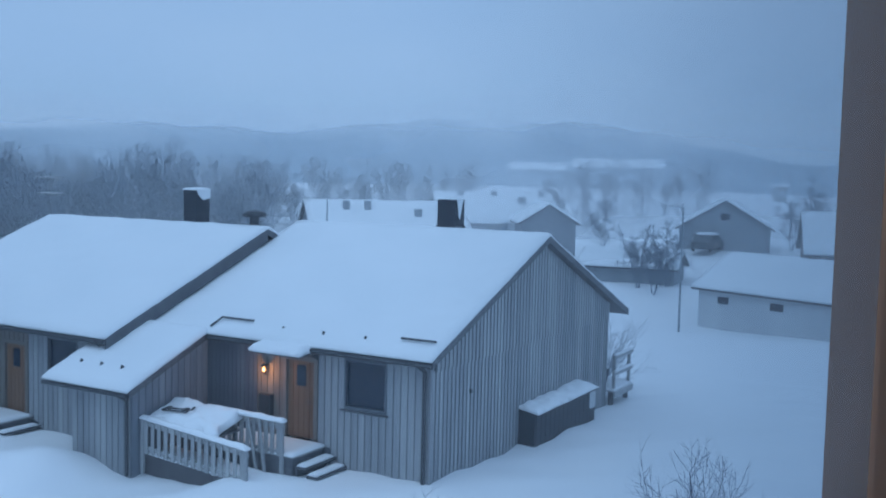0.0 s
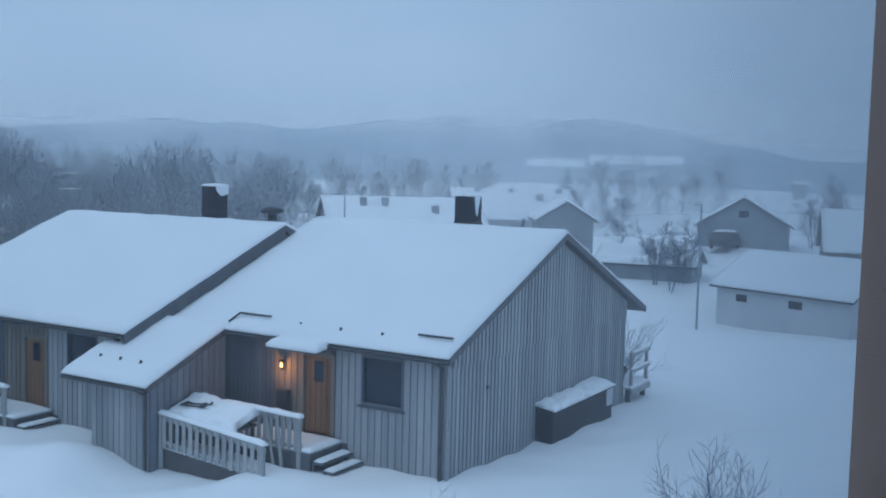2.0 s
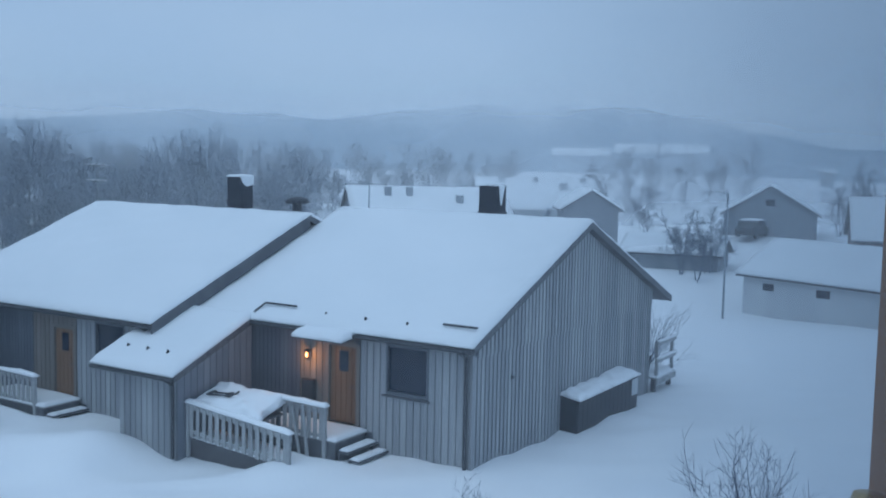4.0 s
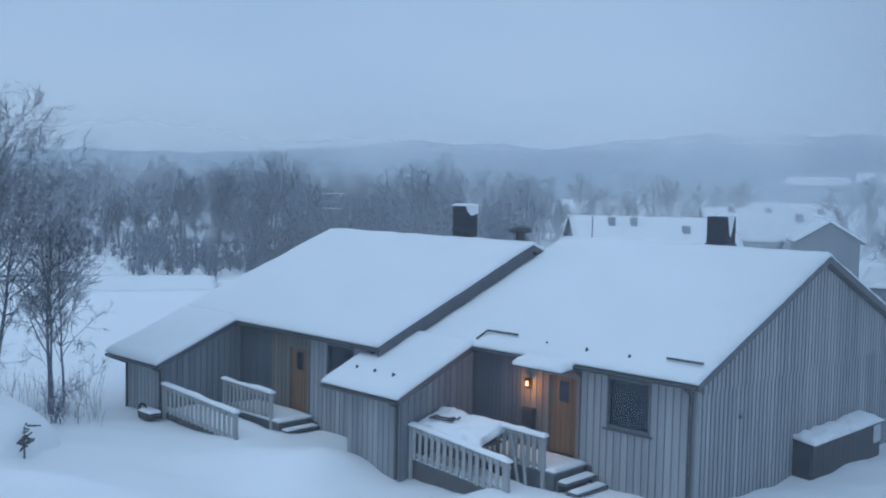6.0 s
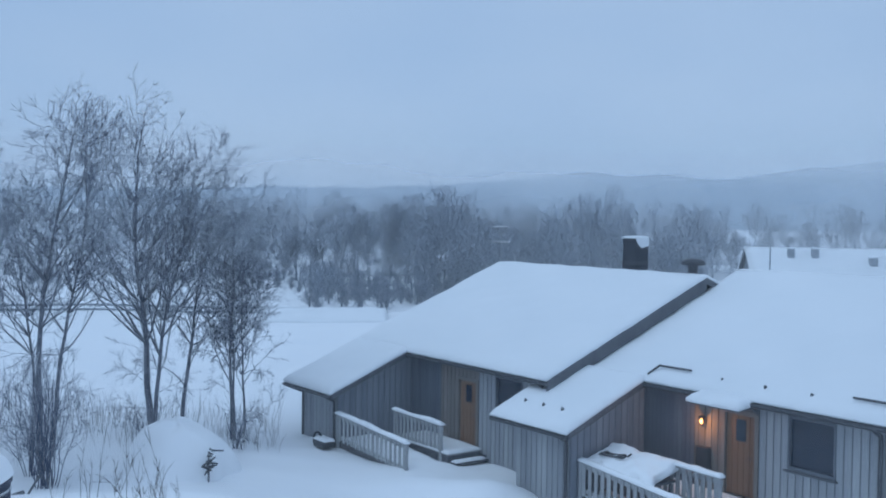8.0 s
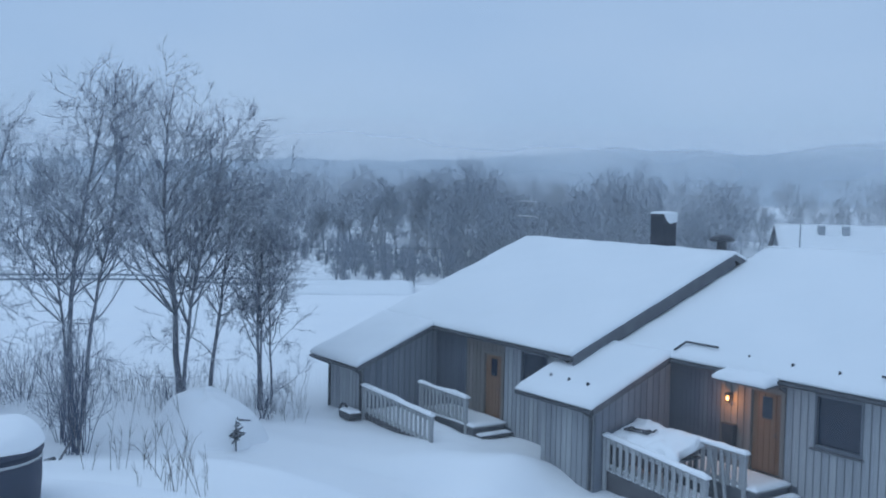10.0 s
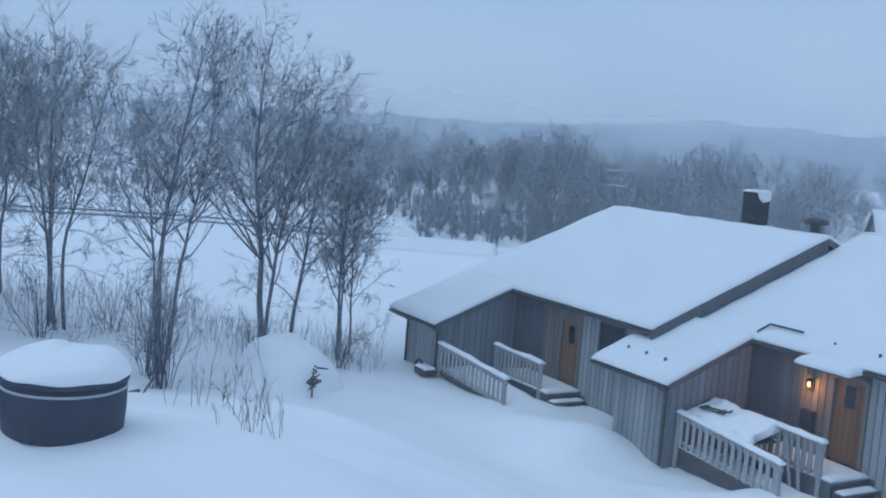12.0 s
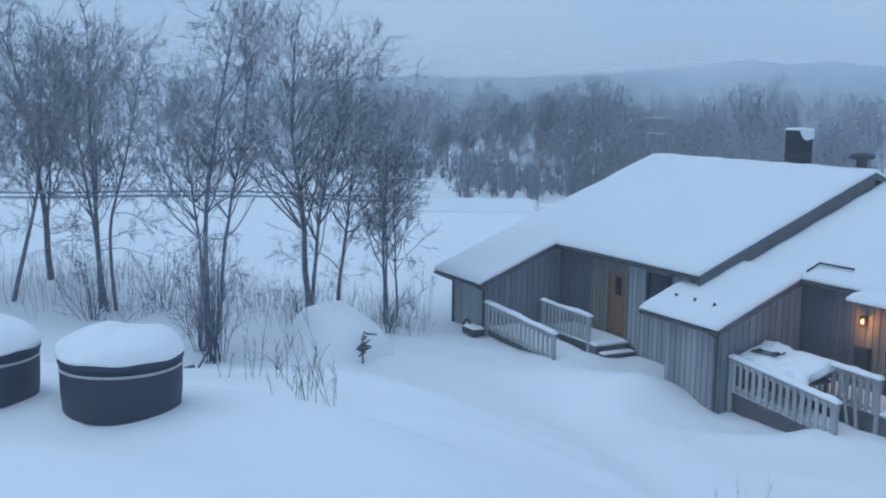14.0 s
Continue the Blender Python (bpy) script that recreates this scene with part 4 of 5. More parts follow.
for i in range(26):
    z = 0.1 + 0.6 * rng0.uniform()
    p = (rng0.normal(0, 0.1), rng0.normal(0, 0.1), z * (0.6 + 0.4 * rng0.uniform()))
    segs.append((*p, p[0] + rng0.normal(0.0, 0.13), p[1] + rng0.normal(0, 0.13), p[2] + rng0.normal(0.0, 0.04), 0.032, 0.02))
segs.append((0, 0, -0.4, 0, 0, 0.6, 0.03, 0.02))
bx_, by_ = bearing(67.45, 27.9)
ob = new("brushwood", sticks_mesh("brushwood", segs, 5, DARK_WOOD))
ob.location = (bx_, by_, height(bx_, by_) + 0.25)
tagged(ob, "dark dead brushwood poking out of the heap", "brushwood")
b = bmesh.new()
tube(b, (0, 0, -0.3), (0.45, 0.35, 0.55), 0.03)
tube(b, (-0.1, -0.1, 0.02), (0.1, 0.08, 0.12), 0.06)
px_, py_ = bearing(77.3, 25.0)
solo("shovel", b, DARK_WOOD, "snow shovel stuck slantwise in the snow", "shovel", at=(px_, py_, height(px_, py_)))

# a small barrow half buried beside the left porch
bw = thing("wheelbarrow", (-17.05, -4.5, -0.12), "small dark wheelbarrow half buried beside the porch", "wheelbarrow")
b = bmesh.new()
for k in range(20):
    a0, a1 = k * math.tau / 20, (k + 1) * math.tau / 20
    tube(b, (0.28 * math.cos(a0), 0, 0.22 + 0.28 * math.sin(a0)), (0.28 * math.cos(a1), 0, 0.22 + 0.28 * math.sin(a1)), 0.035, sides=6)
part("wheel", b, BLACK, bw)
part("tray", prism([(0.15, 0.1), (0.7, 0.1), (0.8, 0.32), (0.05, 0.32)], 1, -0.2, 0.2), METAL, bw)
part("tray_snow", snow_sheet(0.05, 0.8, -0.2, 0.2, lambda x, y: 0.324, 0.1, 10, 8, 0.03, 0.12, 5), SNOW, bw)

# ---- woods beyond the house ----
def wood(name, label, spots, seed, mat, tall, kinds, limbs=24, subs=5, twigs=6, twig_r=0.014, bushy=False):
    rng = np.random.default_rng(seed)
    shapes = []
    for k in range(kinds):
        thick, thin = birch_sticks(seed + k, 9.0, limbs, subs, twigs, stems=2, bare=0.05, twig_r=twig_r, wide=0.38 if bushy else 0.2 + 0.03 * (k % 3), girth=0.009, bends=3, bows=2, crown=0.5 if bushy else 0.37 + 0.03 * (k % 2), splay=0.12, skirt=9, twig=0.75)
        shapes.append(np.concatenate([np.array(thick), thin]))
    rows = []
    for az0, az1, d0, d1, n in spots:
        for i in range(n):
            az = az0 + (az1 - az0) * (i + rng.uniform(0.0, 1.0)) / n
            x, y = bearing(az, rng.uniform(d0, d1))
            swell = 0.9 + 0.35 * noise.noise((az * 0.45, seed, 0.0))
            s, a = tall * swell * rng.uniform(0.6, 1.2) / 9.0, rng.uniform(0, math.tau)
            m = shapes[rng.integers(kinds)].copy()
            c, t = math.cos(a), math.sin(a)
            for o in (0, 3):
                px, py = m[:, o].copy(), m[:, o + 1].copy()
                m[:, o], m[:, o + 1] = (px * c - py * t) * s + x, (px * t + py * c) * s + y
                m[:, o + 2] = m[:, o + 2] * s + height(x, y)
            rows.append(m)
    ob = new(name, sticks_mesh(name, np.concatenate(rows), 2, mat))
    tagged(ob, label, "wood", kind="stuff")


wood("birch_wood", "birch wood beyond the houses, haze put into its pale colour", [(39.5, 56, 82, 100, 38), (46, 66, 99, 118, 36), (38.0, 70, 118, 138, 60)], 80, HAZED_TWIG, 8.4, 5)
wood("wood_undergrowth", "bushes and young birches at the edge of the wood, colour paled for haze", [(38.5, 62, 77, 92, 110), (50, 66, 92, 112, 50)], 85, HAZED_TWIG, 2.4, 2, 12, 5, 5, bushy=True)
# paler still, with more haze in the colour of the far wood
FAR_HAZED = material("far_hazed_wood", (0.20, 0.23, 0.27), (0.30, 0.33, 0.37), 0.9, 0.2, 4, 0, snow=0.3, snow_from=0.2)
wood("far_wood", "wood along the far field edge, haze put into its pale colour", [(28, 40, 125, 160, 26), (66, 96, 155, 185, 60), (40, 68, 160, 230, 90), (66, 96, 190, 240, 50), (15, 24, 118, 165, 16)], 90, FAR_HAZED, 8.0, 3, 16, 5, 5, 0.022)
wood("field_hedge", "low hedge and bushes across the snowy field, colour paled for haze", [(64, 95, 98, 116, 70)], 95, HAZED_TWIG, 1.7, 2, 12, 5, 5, bushy=True)

# ---- distance: hills with haze painted in ----
def hills(name, dist, rows, mat, low, label):
    verts, faces = [], []
    n = 260
    az = np.linspace(-60, 200, n)
    top = np.interp(az, [r[0] for r in rows], [r[1] for r in rows])
    steps = 14
    for j in range(steps + 1):
        for i in range(n):
            x, y = bearing(az[i], dist)
            peak = EYE[2] + dist * math.tan(radians(top[i])) + noise.noise((az[i] * 0.35, dist, 0)) * dist * 0.004 + noise.noise((az[i] * 1.7, dist, 3)) * dist * 0.0012
            verts.append((x, y, low + (peak - low) * j / steps))
    for j in range(steps):
        for i in range(n - 1):
            k = j * n + i
            faces.append((k, k + 1, k + n + 1, k + n))
    me = bpy.data.meshes.new(name)
    me.from_pydata(verts, [], faces)
    me.materials.append(mat)
    tagged(new(name, me), label, "hills", kind="structure")


def hazed_hill(name, colour, top, bottom):
    """Wooded slopes; haze and low cloud painted in by pale colour and transparent tops."""
    m = bpy.data.materials.new(name)
    m.use_nodes = True
    n, l = m.node_tree.nodes, m.node_tree.links
    b, out = n["Principled BSDF"], n["Material Output"]
    b.inputs["Roughness"].default_value = 1.0
    b.inputs["Specular IOR Level"].default_value = 0.0
    co, sep, noi, mix, ramp = n.new("ShaderNodeTexCoord"), n.new("ShaderNodeSeparateXYZ"), n.new("ShaderNodeTexNoise"), n.new("ShaderNodeMixShader"), n.new("ShaderNodeMapRange")
    noi.inputs["Scale"].default_value, noi.inputs["Detail"].default_value = 0.008, 2
    l.new(co.outputs["Object"], noi.inputs["Vector"])
    l.new(co.outputs["Object"], sep.inputs["Vector"])
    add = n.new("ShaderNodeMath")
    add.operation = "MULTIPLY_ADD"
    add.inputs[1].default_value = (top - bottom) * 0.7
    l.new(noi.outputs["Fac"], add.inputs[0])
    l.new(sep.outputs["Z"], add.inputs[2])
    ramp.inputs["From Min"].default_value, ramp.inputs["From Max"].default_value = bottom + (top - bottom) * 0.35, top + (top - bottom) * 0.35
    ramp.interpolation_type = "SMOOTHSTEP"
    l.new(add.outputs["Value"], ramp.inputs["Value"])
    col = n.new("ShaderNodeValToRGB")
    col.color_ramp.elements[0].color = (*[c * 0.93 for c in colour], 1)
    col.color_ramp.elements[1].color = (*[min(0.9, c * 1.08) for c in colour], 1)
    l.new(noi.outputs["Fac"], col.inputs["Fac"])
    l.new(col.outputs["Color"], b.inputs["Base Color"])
    tr = n.new("ShaderNodeBsdfTransparent")
    l.new(ramp.outputs["Result"], mix.inputs["Fac"])
    l.new(b.outputs["BSDF"], mix.inputs[1])
    l.new(tr.outputs["BSDF"], mix.inputs[2])
    l.new(mix.outputs["Shader"], out.inputs["Surface"])
    return m


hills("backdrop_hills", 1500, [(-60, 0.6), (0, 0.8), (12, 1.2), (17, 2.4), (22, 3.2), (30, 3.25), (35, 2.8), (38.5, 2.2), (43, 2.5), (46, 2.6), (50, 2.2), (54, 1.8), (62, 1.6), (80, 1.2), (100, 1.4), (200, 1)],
      hazed_hill("hazed_slope", (0.40, 0.48, 0.55), 112, 30), -10, "wooded hills fading into low cloud, haze put into their colour")
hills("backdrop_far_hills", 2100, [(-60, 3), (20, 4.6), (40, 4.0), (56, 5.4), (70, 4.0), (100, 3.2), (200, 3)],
      hazed_hill("hazed_far_slope", (0.75, 0.81, 0.86), 100, 10), -10, "far hillside nearly lost in cloud, haze put into its pale colour")

def haze_sheet(name, dist, share, top, label):
    """A see-through sheet imitating haze round the place: it thins out upwards and in drifts."""
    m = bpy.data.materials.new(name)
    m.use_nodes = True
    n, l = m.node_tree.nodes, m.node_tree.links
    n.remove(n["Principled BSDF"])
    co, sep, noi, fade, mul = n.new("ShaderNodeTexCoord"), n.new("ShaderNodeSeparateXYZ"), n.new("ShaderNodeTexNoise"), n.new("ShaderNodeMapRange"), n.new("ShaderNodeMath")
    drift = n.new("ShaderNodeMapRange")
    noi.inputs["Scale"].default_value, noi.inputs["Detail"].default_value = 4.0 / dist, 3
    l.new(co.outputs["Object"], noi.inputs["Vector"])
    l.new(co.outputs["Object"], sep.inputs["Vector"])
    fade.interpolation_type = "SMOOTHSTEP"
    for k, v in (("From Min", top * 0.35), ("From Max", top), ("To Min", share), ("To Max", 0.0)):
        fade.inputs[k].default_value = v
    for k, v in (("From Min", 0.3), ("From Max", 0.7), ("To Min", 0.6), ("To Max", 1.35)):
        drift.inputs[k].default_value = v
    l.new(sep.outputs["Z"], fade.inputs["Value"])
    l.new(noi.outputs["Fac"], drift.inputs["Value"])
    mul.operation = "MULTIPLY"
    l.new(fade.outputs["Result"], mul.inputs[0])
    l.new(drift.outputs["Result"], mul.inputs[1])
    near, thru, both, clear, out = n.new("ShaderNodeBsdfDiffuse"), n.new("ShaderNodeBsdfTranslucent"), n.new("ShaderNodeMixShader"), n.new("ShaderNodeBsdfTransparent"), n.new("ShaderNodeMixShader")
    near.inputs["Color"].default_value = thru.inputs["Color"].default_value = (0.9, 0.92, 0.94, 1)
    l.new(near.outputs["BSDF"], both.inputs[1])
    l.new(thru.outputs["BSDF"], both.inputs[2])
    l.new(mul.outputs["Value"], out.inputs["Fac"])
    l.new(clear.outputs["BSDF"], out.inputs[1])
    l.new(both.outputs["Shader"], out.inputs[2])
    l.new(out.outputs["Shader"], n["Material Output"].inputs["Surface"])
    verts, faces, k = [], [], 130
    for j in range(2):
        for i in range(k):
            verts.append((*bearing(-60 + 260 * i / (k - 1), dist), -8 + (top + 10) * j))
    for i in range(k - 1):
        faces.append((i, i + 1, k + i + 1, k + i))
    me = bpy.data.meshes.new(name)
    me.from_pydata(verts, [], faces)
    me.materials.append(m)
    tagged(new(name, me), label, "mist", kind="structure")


# distance haze imitated by three see-through sheets, one behind the other
haze_sheet("haze_sheet_1", 76, 0.16, 14, "see-through sheet that imitates distance haze")
haze_sheet("haze_sheet_2", 110, 0.24, 19, "see-through sheet that imitates distance haze")
haze_sheet("haze_sheet_3", 145, 0.3, 26, "denser see-through sheet that imitates distance haze")

# ---- buildings beyond ----
PALE = material("pale_painted_wall", (0.50, 0.52, 0.54), (0.62, 0.64, 0.65), 0.8, 0.8, 12, 0.2, (1, 1, 0.3))
MUTED = material("muted_grey_wall", (0.24, 0.27, 0.30), (0.34, 0.37, 0.40), 0.8, 0.8, 12, 0.2, (1, 1, 0.3))
RUSSET = material("muted_russet_wall", (0.20, 0.17, 0.17), (0.29, 0.25, 0.25), 0.8, 0.8, 12, 0.2, (1, 1, 0.3))
# the barns' pale blue-grey has the distance haze put into it
HAZED_WALL = material("hazed_barn_wall", (0.40, 0.47, 0.53), (0.48, 0.54, 0.60), 0.9, 0.3, 5, 0.1)


def far_house(at, turn, wide, deep, wall_h, rise, mat, label, windows=(), chimneys=(), over=0.35, snow=0.25, name="far_house", category="house", trim=DARK_WOOD, group="houses beyond"):
    """A gabled house: ridge along local x, centred; front wall at -deep/2 in y. windows: rows (side, along, z, w, h)."""
    h = thing(name, at, label, category, group, turn=radians(turn))
    hw, hd = wide / 2, deep / 2
    part("wall", prism([(-hd, -1.5), (hd, -1.5), (hd, wall_h), (0, wall_h + rise), (-hd, wall_h)], 0, -hw, hw), mat, h)
    s = rise / hd
    for sign in (-1, 1):
        ye = sign * (hd + over)
        ze = wall_h - over * s
        r = part("roof", prism([(0, wall_h + rise + 0.02), (0, wall_h + rise + 0.14), (ye, ze + 0.14), (ye, ze + 0.02)], 0, -hw - over, hw + over), trim, h)
        y0, y1 = sorted((0.0, ye))
        part("roof_snow", snow_sheet(-hw - over - 0.02, hw + over + 0.02, y0, y1, lambda x, y: wall_h + rise + 0.145 - s * abs(y), snow, 20, 10, 0.05, 0.25, at[0]), SNOW_ROOF, r)
    for side, along, z, w, t in windows:
        b = boxed(along - w / 2, along + w / 2, -hd - 0.03, -hd - 0.004, z, z + t) if side == "front" else boxed(hw + 0.004, hw + 0.03, along - w / 2, along + w / 2, z, z + t) if side == "right" else boxed(-hw - 0.03, -hw - 0.004, along - w / 2, along + w / 2, z, z + t)
        win = part("window", b, PANE, h)
        b = boxed(along - w / 2 - 0.08, along + w / 2 + 0.08, -hd - 0.06, -hd - 0.032, z - 0.09, z - 0.01) if side == "front" else boxed(hw + 0.032, hw + 0.06, along - w / 2 - 0.08, along + w / 2 + 0.08, z - 0.09, z - 0.01) if side == "right" else boxed(-hw - 0.06, -hw - 0.032, along - w / 2 - 0.08, along + w / 2 + 0.08, z - 0.09, z - 0.01)
        part("sill", b, PALE, win)
    for x, y, w, t in chimneys:
        zc = wall_h + rise - s * abs(y)
        c = part("chimney", boxed(x - w / 2, x + w / 2, y - w / 2, y + w / 2, zc - 0.4, zc + t, bevel=0.02), MUTED, h)
        part("cap_snow", boxed(x - w / 2 - 0.02, x + w / 2 + 0.02, y - w / 2 - 0.02, y + w / 2 + 0.02, zc + t + 0.004, zc + t + 0.12, bevel=0.04), SNOW_ROOF, c)
    return h


def spot(az, d, z):
    return (*bearing(az, d), z)


# white garage with two vents
gax, gay = 0.1, 43.9
far_house((gax, gay, -1.2), -24.0, 9.3, 6.6, 2.1, 1.85, PALE, "long white garage with snow on its low roof", windows=[("front", -2.75, 1.2, 0.8, 0.42), ("front", 1.1, 1.2, 0.9, 0.45)],
          name="garage", category="garage", snow=0.3)
far_house(spot(14.1, 95, 1.6), 104.0, 9.0, 7.6, 1.9, 2.3, MUTED, "grey gabled house with snow on its roof", windows=[("left", 0.0, 2.6, 0.8, 0.6)])
far_house(spot(6.2, 84, 0.8), 14.0, 11.0, 8.5, 1.6, 2.8, RUSSET, "dark house with a broad snowy roof")
far_house(spot(33.2, 90, -0.2), 45.0, 13.5, 11.0, 2.3, 2.9, MUTED, "low house with a wide snow-covered roof", chimneys=[(-3.6, -1.6, 0.55, 1.0), (-1.7, -1.6, 0.55, 1.0), (2.6, -2.6, 0.6, 0.9)])
far_house(spot(27.0, 118, -0.2), 38.0, 13.5, 12.0, 2.6, 3.2, MUTED, "low house with a wide snow-covered roof", chimneys=[(-4.0, -1.0, 0.6, 0.9), (0.0, -1.0, 0.5, 0.8), (3.0, -2.5, 0.8, 1.0), (5.6, -1.0, 0.6, 0.8)])
far_house(spot(24.0, 84, 1.8), 122.0, 5.0, 4.4, 2.1, 1.35, SLATE_SHADE, "small dark gabled house half hidden behind the roof")
far_house(spot(19.0, 78, -0.25), 8.0, 7.0, 5.0, 1.3, 1.0, MUTED, "low shed with a snowy roof", name="shed", category="shed", snow=0.3)
far_house(spot(61.3, 72, -0.55), 62.0, 8.6, 6.0, 0.6, 0.6, MUTED, "low outbuilding buried to its eaves in snow", name="outbuilding", category="shed", snow=0.16)
far_house(spot(20.0, 300, 4.8), 20.0, 26.0, 16.0, 6.2, 2.6, HAZED_WALL, "long barn with haze put into its pale colour", trim=HAZED_WALL, name="barn", category="barn", snow=0.4)
far_house(spot(24.4, 305, 4.6), 24.0, 17.0, 12.0, 5.4, 2.2, HAZED_WALL, "long barn with haze put into its pale colour", trim=HAZED_WALL, name="barn", category="barn", snow=0.4)
far_house(spot(11.3, 180, 6.0), 12.0, 2.2, 2.0, 0.9, 0.35, MUTED, "small dark hut on the far slope", name="hut", category="hut")

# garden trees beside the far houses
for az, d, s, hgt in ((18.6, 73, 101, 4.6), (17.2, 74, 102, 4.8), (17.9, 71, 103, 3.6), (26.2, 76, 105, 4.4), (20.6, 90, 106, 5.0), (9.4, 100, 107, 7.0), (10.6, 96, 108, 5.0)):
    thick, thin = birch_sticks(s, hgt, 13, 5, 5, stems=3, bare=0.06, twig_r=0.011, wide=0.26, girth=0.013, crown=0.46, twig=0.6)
    ob = thing("garden_tree", planted(az, d), "bare rounded garden tree, colour paled for haze", "tree", "garden trees")
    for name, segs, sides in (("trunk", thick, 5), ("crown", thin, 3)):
        o = new(name, sticks_mesh(name, segs, sides, HAZED_TWIG))
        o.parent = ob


def spruce(at, high, seed):
    t = thing("spruce_tree", at, "snow-laden spruce tree, colour paled for haze", "tree")
    rng = np.random.default_rng(seed)
    thick, thin = [], []
    trunk = grow(rng, thick, (0, 0, -0.3), (0, 0, 1.0), high, high * 0.016, 12, 0.01, 0.0, 0.1)
    for i in range(90):
        f = 0.08 + 0.9 * i / 90
        p = trunk[min(11, int(f * 12))][0]
        a = i * 2.4
        d = np.array((math.cos(a), math.sin(a), -0.15))
        br = grow(rng, thin, p, d / np.linalg.norm(d), high * 0.26 * (1.05 - f), 0.05, 4, 0.04, -0.02, 0.4)
        for q, dd, r in br:
            for s in range(3):
                grow(rng, thin, q, side_way(rng, dd, 0.8), high * 0.06 * (1.2 - f), 0.035, 1, 0.1, -0.1, 0.5)
    for name, segs in (("trunk", thick), ("crown", thin)):
        o = new(name, sticks_mesh(name, segs, 4, HAZED_TWIG))
        o.parent = t


spruce(spot(23.7, 125, 0.6), 7.8, 7)


def street_lamp(at, high, turn):
    s = thing("street_lamp", at, "slim dark street lamp post with a snowy head", "street lamp", "street lamps", turn=radians(turn))
    part("post", tube(bmesh.new(), (0, 0, -0.5), (0, 0, high), 0.075, 0.05), MUTED, s)
    part("arm", tube(bmesh.new(), (0, 0, high - 0.04), (-0.35, 0, high + 0.06), 0.035), MUTED, s)
    part("lamp_head", boxed(-0.62, -0.22, -0.1, 0.1, high + 0.02, high + 0.12, bevel=0.03), PALE, s)


street_lamp(spot(16.35, 62, -1.2), 7.1, 0)
street_lamp(spot(36.35, 78, 0.2), 5.6, 30)


def car(at, turn):
    c = thing("parked_car", at, "dark parked car with snow on its roof", "car", turn=radians(turn))
    b = prism([(-2.1, 0.3), (2.1, 0.3), (2.15, 0.75), (1.3, 0.9), (0.7, 1.4), (-1.0, 1.42), (-1.7, 0.95), (-2.12, 0.85)], 1, -0.82, 0.82)
    bmesh.ops.bevel(b, geom=b.edges[:], offset=0.06, segments=2, affect="EDGES")
    part("body", b, METAL, c)
    part("side_window", prism([(-1.4, 0.96), (1.1, 0.96), (0.6, 1.33), (-0.95, 1.34)], 1, -0.835, -0.824), PANE, c)
    part("roof_snow", snow_sheet(-1.0, 0.7, -0.75, 0.75, lambda x, y: 1.43, 0.15, 8, 8, 0.03, 0.15, 3), SNOW, c)
    for x in (-1.3, 1.35):
        for y in (-0.83, 0.65):
            part("wheel", tube(bmesh.new(), (x, y, 0.33), (x, y + 0.18, 0.33), 0.33, sides=18), BLACK, c)


cx_, cy_ = bearing(15.0, 89)
car((cx_, cy_, height(cx_, cy_)), 86)


# road guard rail beyond the birches
gr = thing("guard_rail", spot(60, 74, 0.0), "long low road guard rail crusted with snow", "guard rail")
place = [bearing(a, 74 + 0.1 * (a - 60)) for a in np.arange(57.5, 96, 1.5)]
ox, oy = bearing(60, 74)
for k, (p, q) in enumerate(zip(place, place[1:])):
    zp, zq = height(*p), height(*q)
    for dz in (0.12, 0.45):
        b = bmesh.new()
        tube(b, (p[0] - ox, p[1] - oy, zp + dz), (q[0] - ox, q[1] - oy, zq + dz), 0.07, sides=6)
        part("rail", b, MUTED, gr)
    part("post", boxed(p[0] - ox - 0.03, p[0] - ox + 0.03, p[1] - oy - 0.03, p[1] - oy + 0.03, zp - 0.3, zp + 0.42), PALE, gr)


# ---- the room that the camera stands in ----
# brown frame paint made more orange: warm indoor light is put into the colour
WARM_PAINT = material("warm_lit_window_paint", (0.50, 0.2, 0.075), (0.6, 0.27, 0.11), 0.5, 3, 40, 0.15, (1, 1, 0.2))
ROOM = material("room_wall", (0.42, 0.38, 0.32), (0.5, 0.45, 0.38), 0.8, 2, 40, 0.1)
BRASS = material("brass", (0.55, 0.36, 0.14), (0.7, 0.48, 0.2), 0.35, 6, 50, 0.1, metal=0.9)
FACE = radians(35)


def room(name, bm, mat, label, category):
    ob = new(name, to_mesh(name, bm, mat))
    ob.location, ob.rotation_euler = EYE, (0, 0, FACE)
    return tagged(ob, label, category, kind="structure")


JX, JY = 0.277, 0.36
b = box(bmesh.new(), JX + 0.09, 1.9, JY + 0.02, JY + 0.24, -4.3, 1.0)
box(b, -3.2, -2.2, JY + 0.02, JY + 0.24, -4.3, 1.0)
box(b, -2.2, JX + 0.09, JY + 0.02, JY + 0.24, -4.3, -0.8)
box(b, -2.2, JX + 0.09, JY + 0.02, JY + 0.24, 0.75, 1.0)
room("wall_north", b, ROOM, "room wall with a wide window", "wall")
room("wall_east", boxed(1.9, 2.1, -3.0, JY + 0.24, -4.3, 1.0), ROOM, "plain room wall", "wall")
room("wall_west", boxed(-3.4, -3.2, -3.0, JY + 0.24, -4.3, 1.0), ROOM, "plain room wall", "wall")
room("wall_south", boxed(-3.4, 2.1, -3.2, -3.0, -4.3, 1.0), ROOM, "plain room wall", "wall")
room("floor", boxed(-3.2, 1.9, -3.0, JY + 0.02, -1.7, -1.6), ROOM, "plain room floor", "floor")
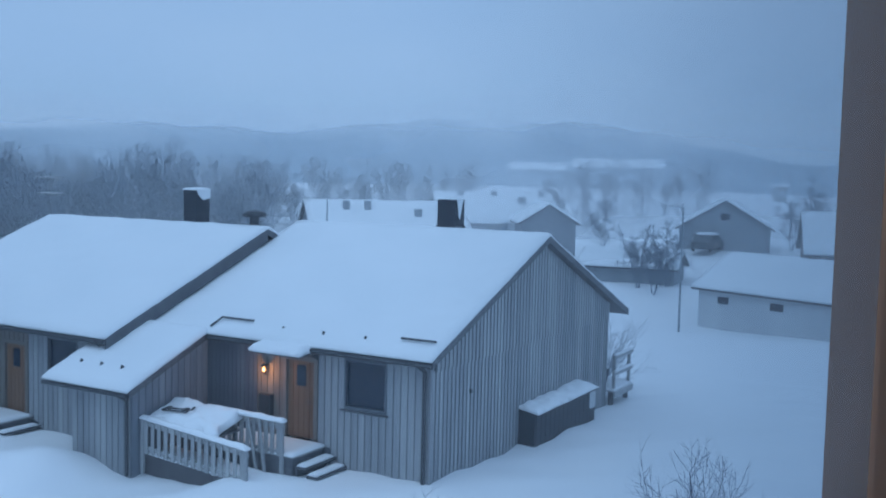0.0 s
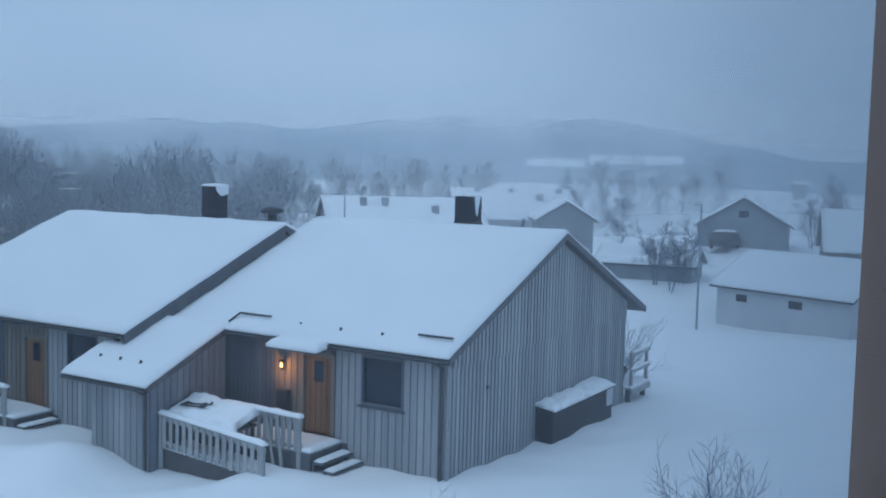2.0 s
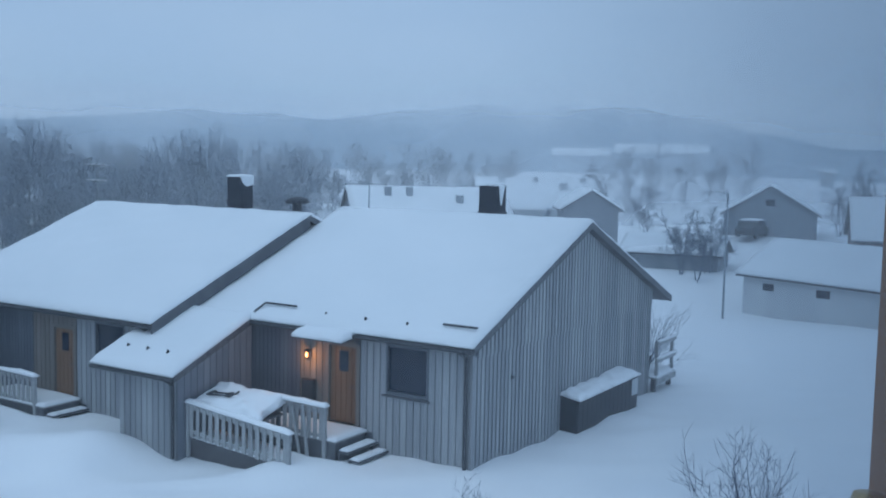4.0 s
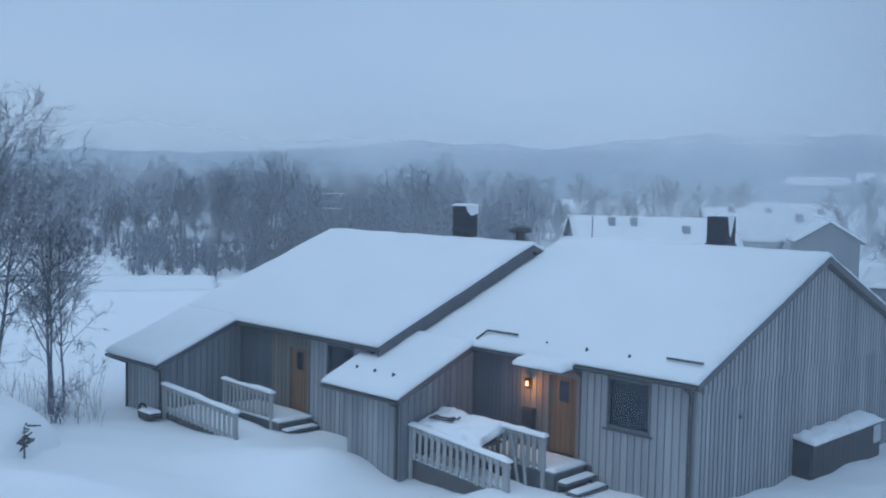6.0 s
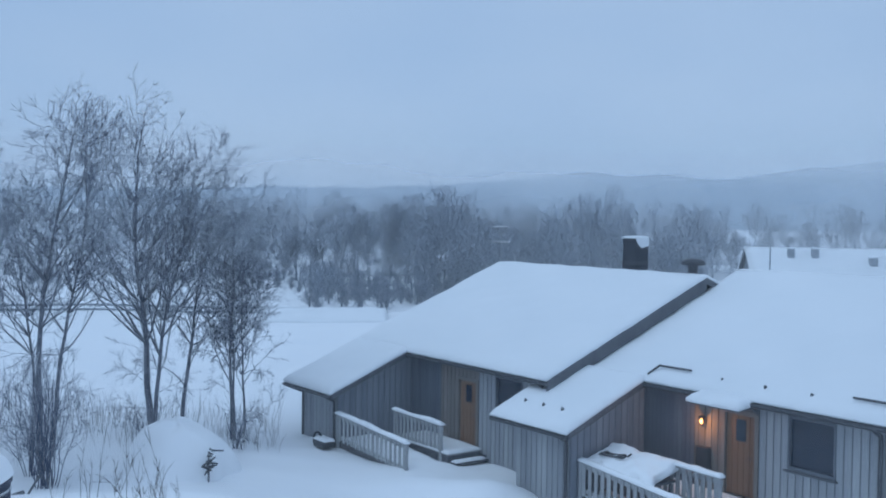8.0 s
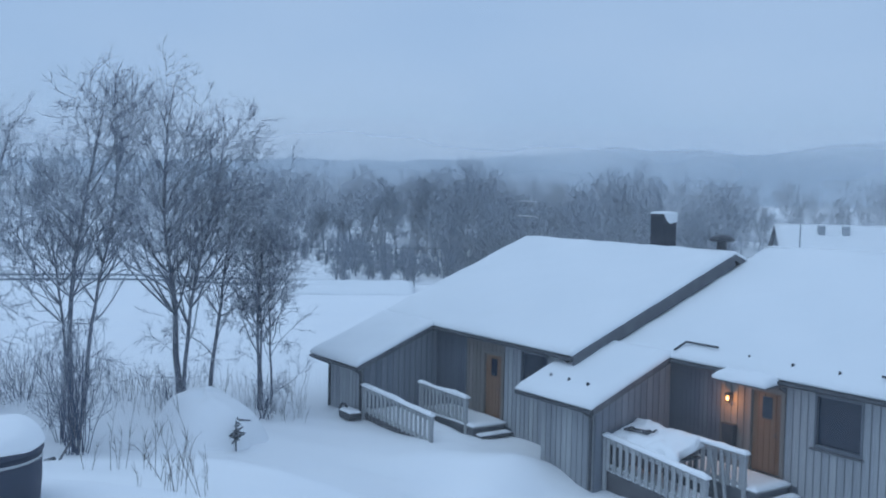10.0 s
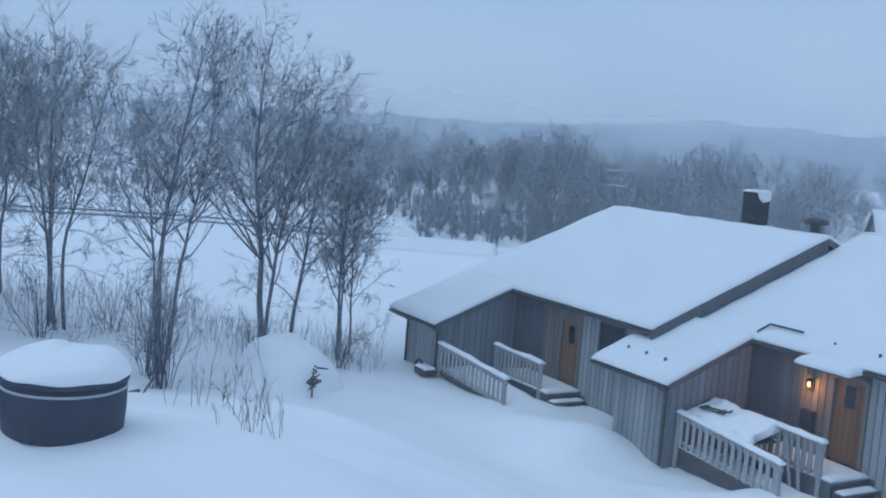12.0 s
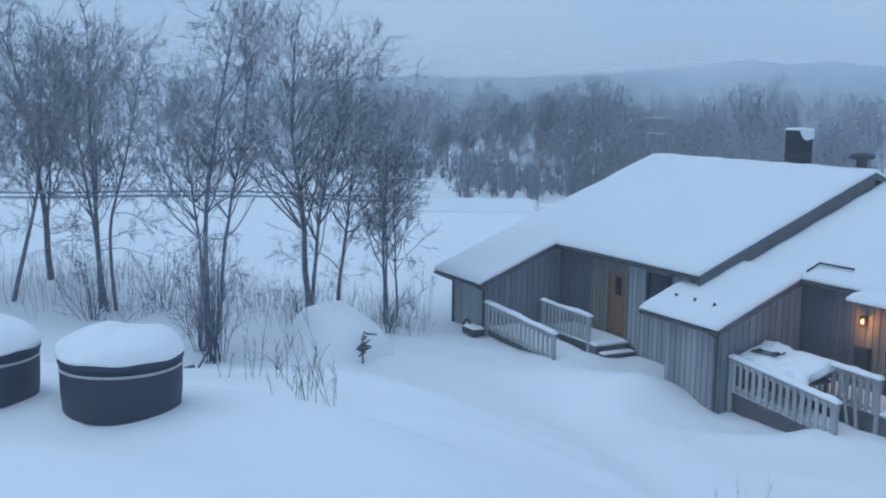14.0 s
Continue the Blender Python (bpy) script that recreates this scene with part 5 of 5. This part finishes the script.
room("ceiling", boxed(-3.4, 2.1, -3.2, JY + 0.24, 1.004, 1.1), ROOM, "plain room ceiling", "ceiling")
wf = thing("window_1", EYE, "wide window with a brown frame, warm indoor light put into its colour", "window", kind="structure", turn=FACE)
part("jamb", boxed(JX, JX + 0.086, JY - 0.03, JY + 0.2, -0.796, 0.746, bevel=0.006), WARM_PAINT, wf)
part("jamb", boxed(-2.196, -2.11, JY - 0.03, JY + 0.2, -0.796, 0.746, bevel=0.006), WARM_PAINT, wf)
part("window_head", boxed(-2.106, JX - 0.004, JY - 0.03, JY + 0.2, 0.66, 0.746, bevel=0.006), WARM_PAINT, wf)
part("window_sill", boxed(-2.106, JX - 0.004, JY - 0.06, JY + 0.2, -0.796, -0.71, bevel=0.006), WARM_PAINT, wf)
part("casing", boxed(JX + 0.04, JX + 0.16, JY - 0.05, JY - 0.034, -0.85, 0.8, bevel=0.004), WARM_PAINT, wf)
hd = part("window_catch", smooth(turned(bmesh.new(), [(0.008, -0.27), (0.013, -0.25), (0.013, -0.192), (0.008, -0.178)], 14, (JX - 0.012, JY + 0.17))), BRASS, wf, "small brass window catch")


# the pane: clear glass with a painted veil, darker and hazier towards the jamb
def pane_veil():
    m = bpy.data.materials.new("veiled_window_glass")
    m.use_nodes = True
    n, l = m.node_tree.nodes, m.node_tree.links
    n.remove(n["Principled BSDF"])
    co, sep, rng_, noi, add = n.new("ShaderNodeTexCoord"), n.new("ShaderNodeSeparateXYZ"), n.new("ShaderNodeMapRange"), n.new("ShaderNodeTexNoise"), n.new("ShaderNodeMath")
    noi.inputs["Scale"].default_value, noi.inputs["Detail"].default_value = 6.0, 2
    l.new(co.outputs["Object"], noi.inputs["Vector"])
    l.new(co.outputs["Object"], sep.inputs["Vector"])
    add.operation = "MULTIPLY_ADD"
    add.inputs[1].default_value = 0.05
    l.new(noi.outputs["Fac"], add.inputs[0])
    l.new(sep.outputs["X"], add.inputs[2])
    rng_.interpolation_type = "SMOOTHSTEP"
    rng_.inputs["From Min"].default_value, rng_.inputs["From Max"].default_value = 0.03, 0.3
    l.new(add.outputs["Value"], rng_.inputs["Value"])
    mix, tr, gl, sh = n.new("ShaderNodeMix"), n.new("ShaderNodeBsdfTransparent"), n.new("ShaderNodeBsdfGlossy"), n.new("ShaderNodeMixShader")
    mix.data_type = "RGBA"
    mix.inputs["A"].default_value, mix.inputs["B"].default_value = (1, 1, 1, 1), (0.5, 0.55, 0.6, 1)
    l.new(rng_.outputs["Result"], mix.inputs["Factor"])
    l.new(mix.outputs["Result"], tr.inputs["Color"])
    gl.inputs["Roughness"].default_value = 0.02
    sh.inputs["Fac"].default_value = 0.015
    # whitish haze put into the whole pane to lift the dark tones
    veil, haze, amount = n.new("ShaderNodeBsdfTranslucent"), n.new("ShaderNodeMixShader"), n.new("ShaderNodeMath")
    veil.inputs["Color"].default_value = (0.9, 0.92, 0.95, 1)
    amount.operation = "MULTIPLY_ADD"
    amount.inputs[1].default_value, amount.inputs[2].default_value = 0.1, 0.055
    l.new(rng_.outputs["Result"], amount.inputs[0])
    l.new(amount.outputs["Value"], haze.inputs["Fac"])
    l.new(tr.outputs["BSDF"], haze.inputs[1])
    l.new(veil.outputs["BSDF"], haze.inputs[2])
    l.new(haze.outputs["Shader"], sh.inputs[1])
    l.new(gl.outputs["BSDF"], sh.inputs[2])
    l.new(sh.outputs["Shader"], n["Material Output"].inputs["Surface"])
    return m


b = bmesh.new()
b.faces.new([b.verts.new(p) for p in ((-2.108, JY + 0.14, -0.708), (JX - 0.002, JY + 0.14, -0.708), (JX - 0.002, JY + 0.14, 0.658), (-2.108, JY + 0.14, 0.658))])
pane = part("pane", b, pane_veil(), wf, "clear glass with a painted veil, darker towards its edge")
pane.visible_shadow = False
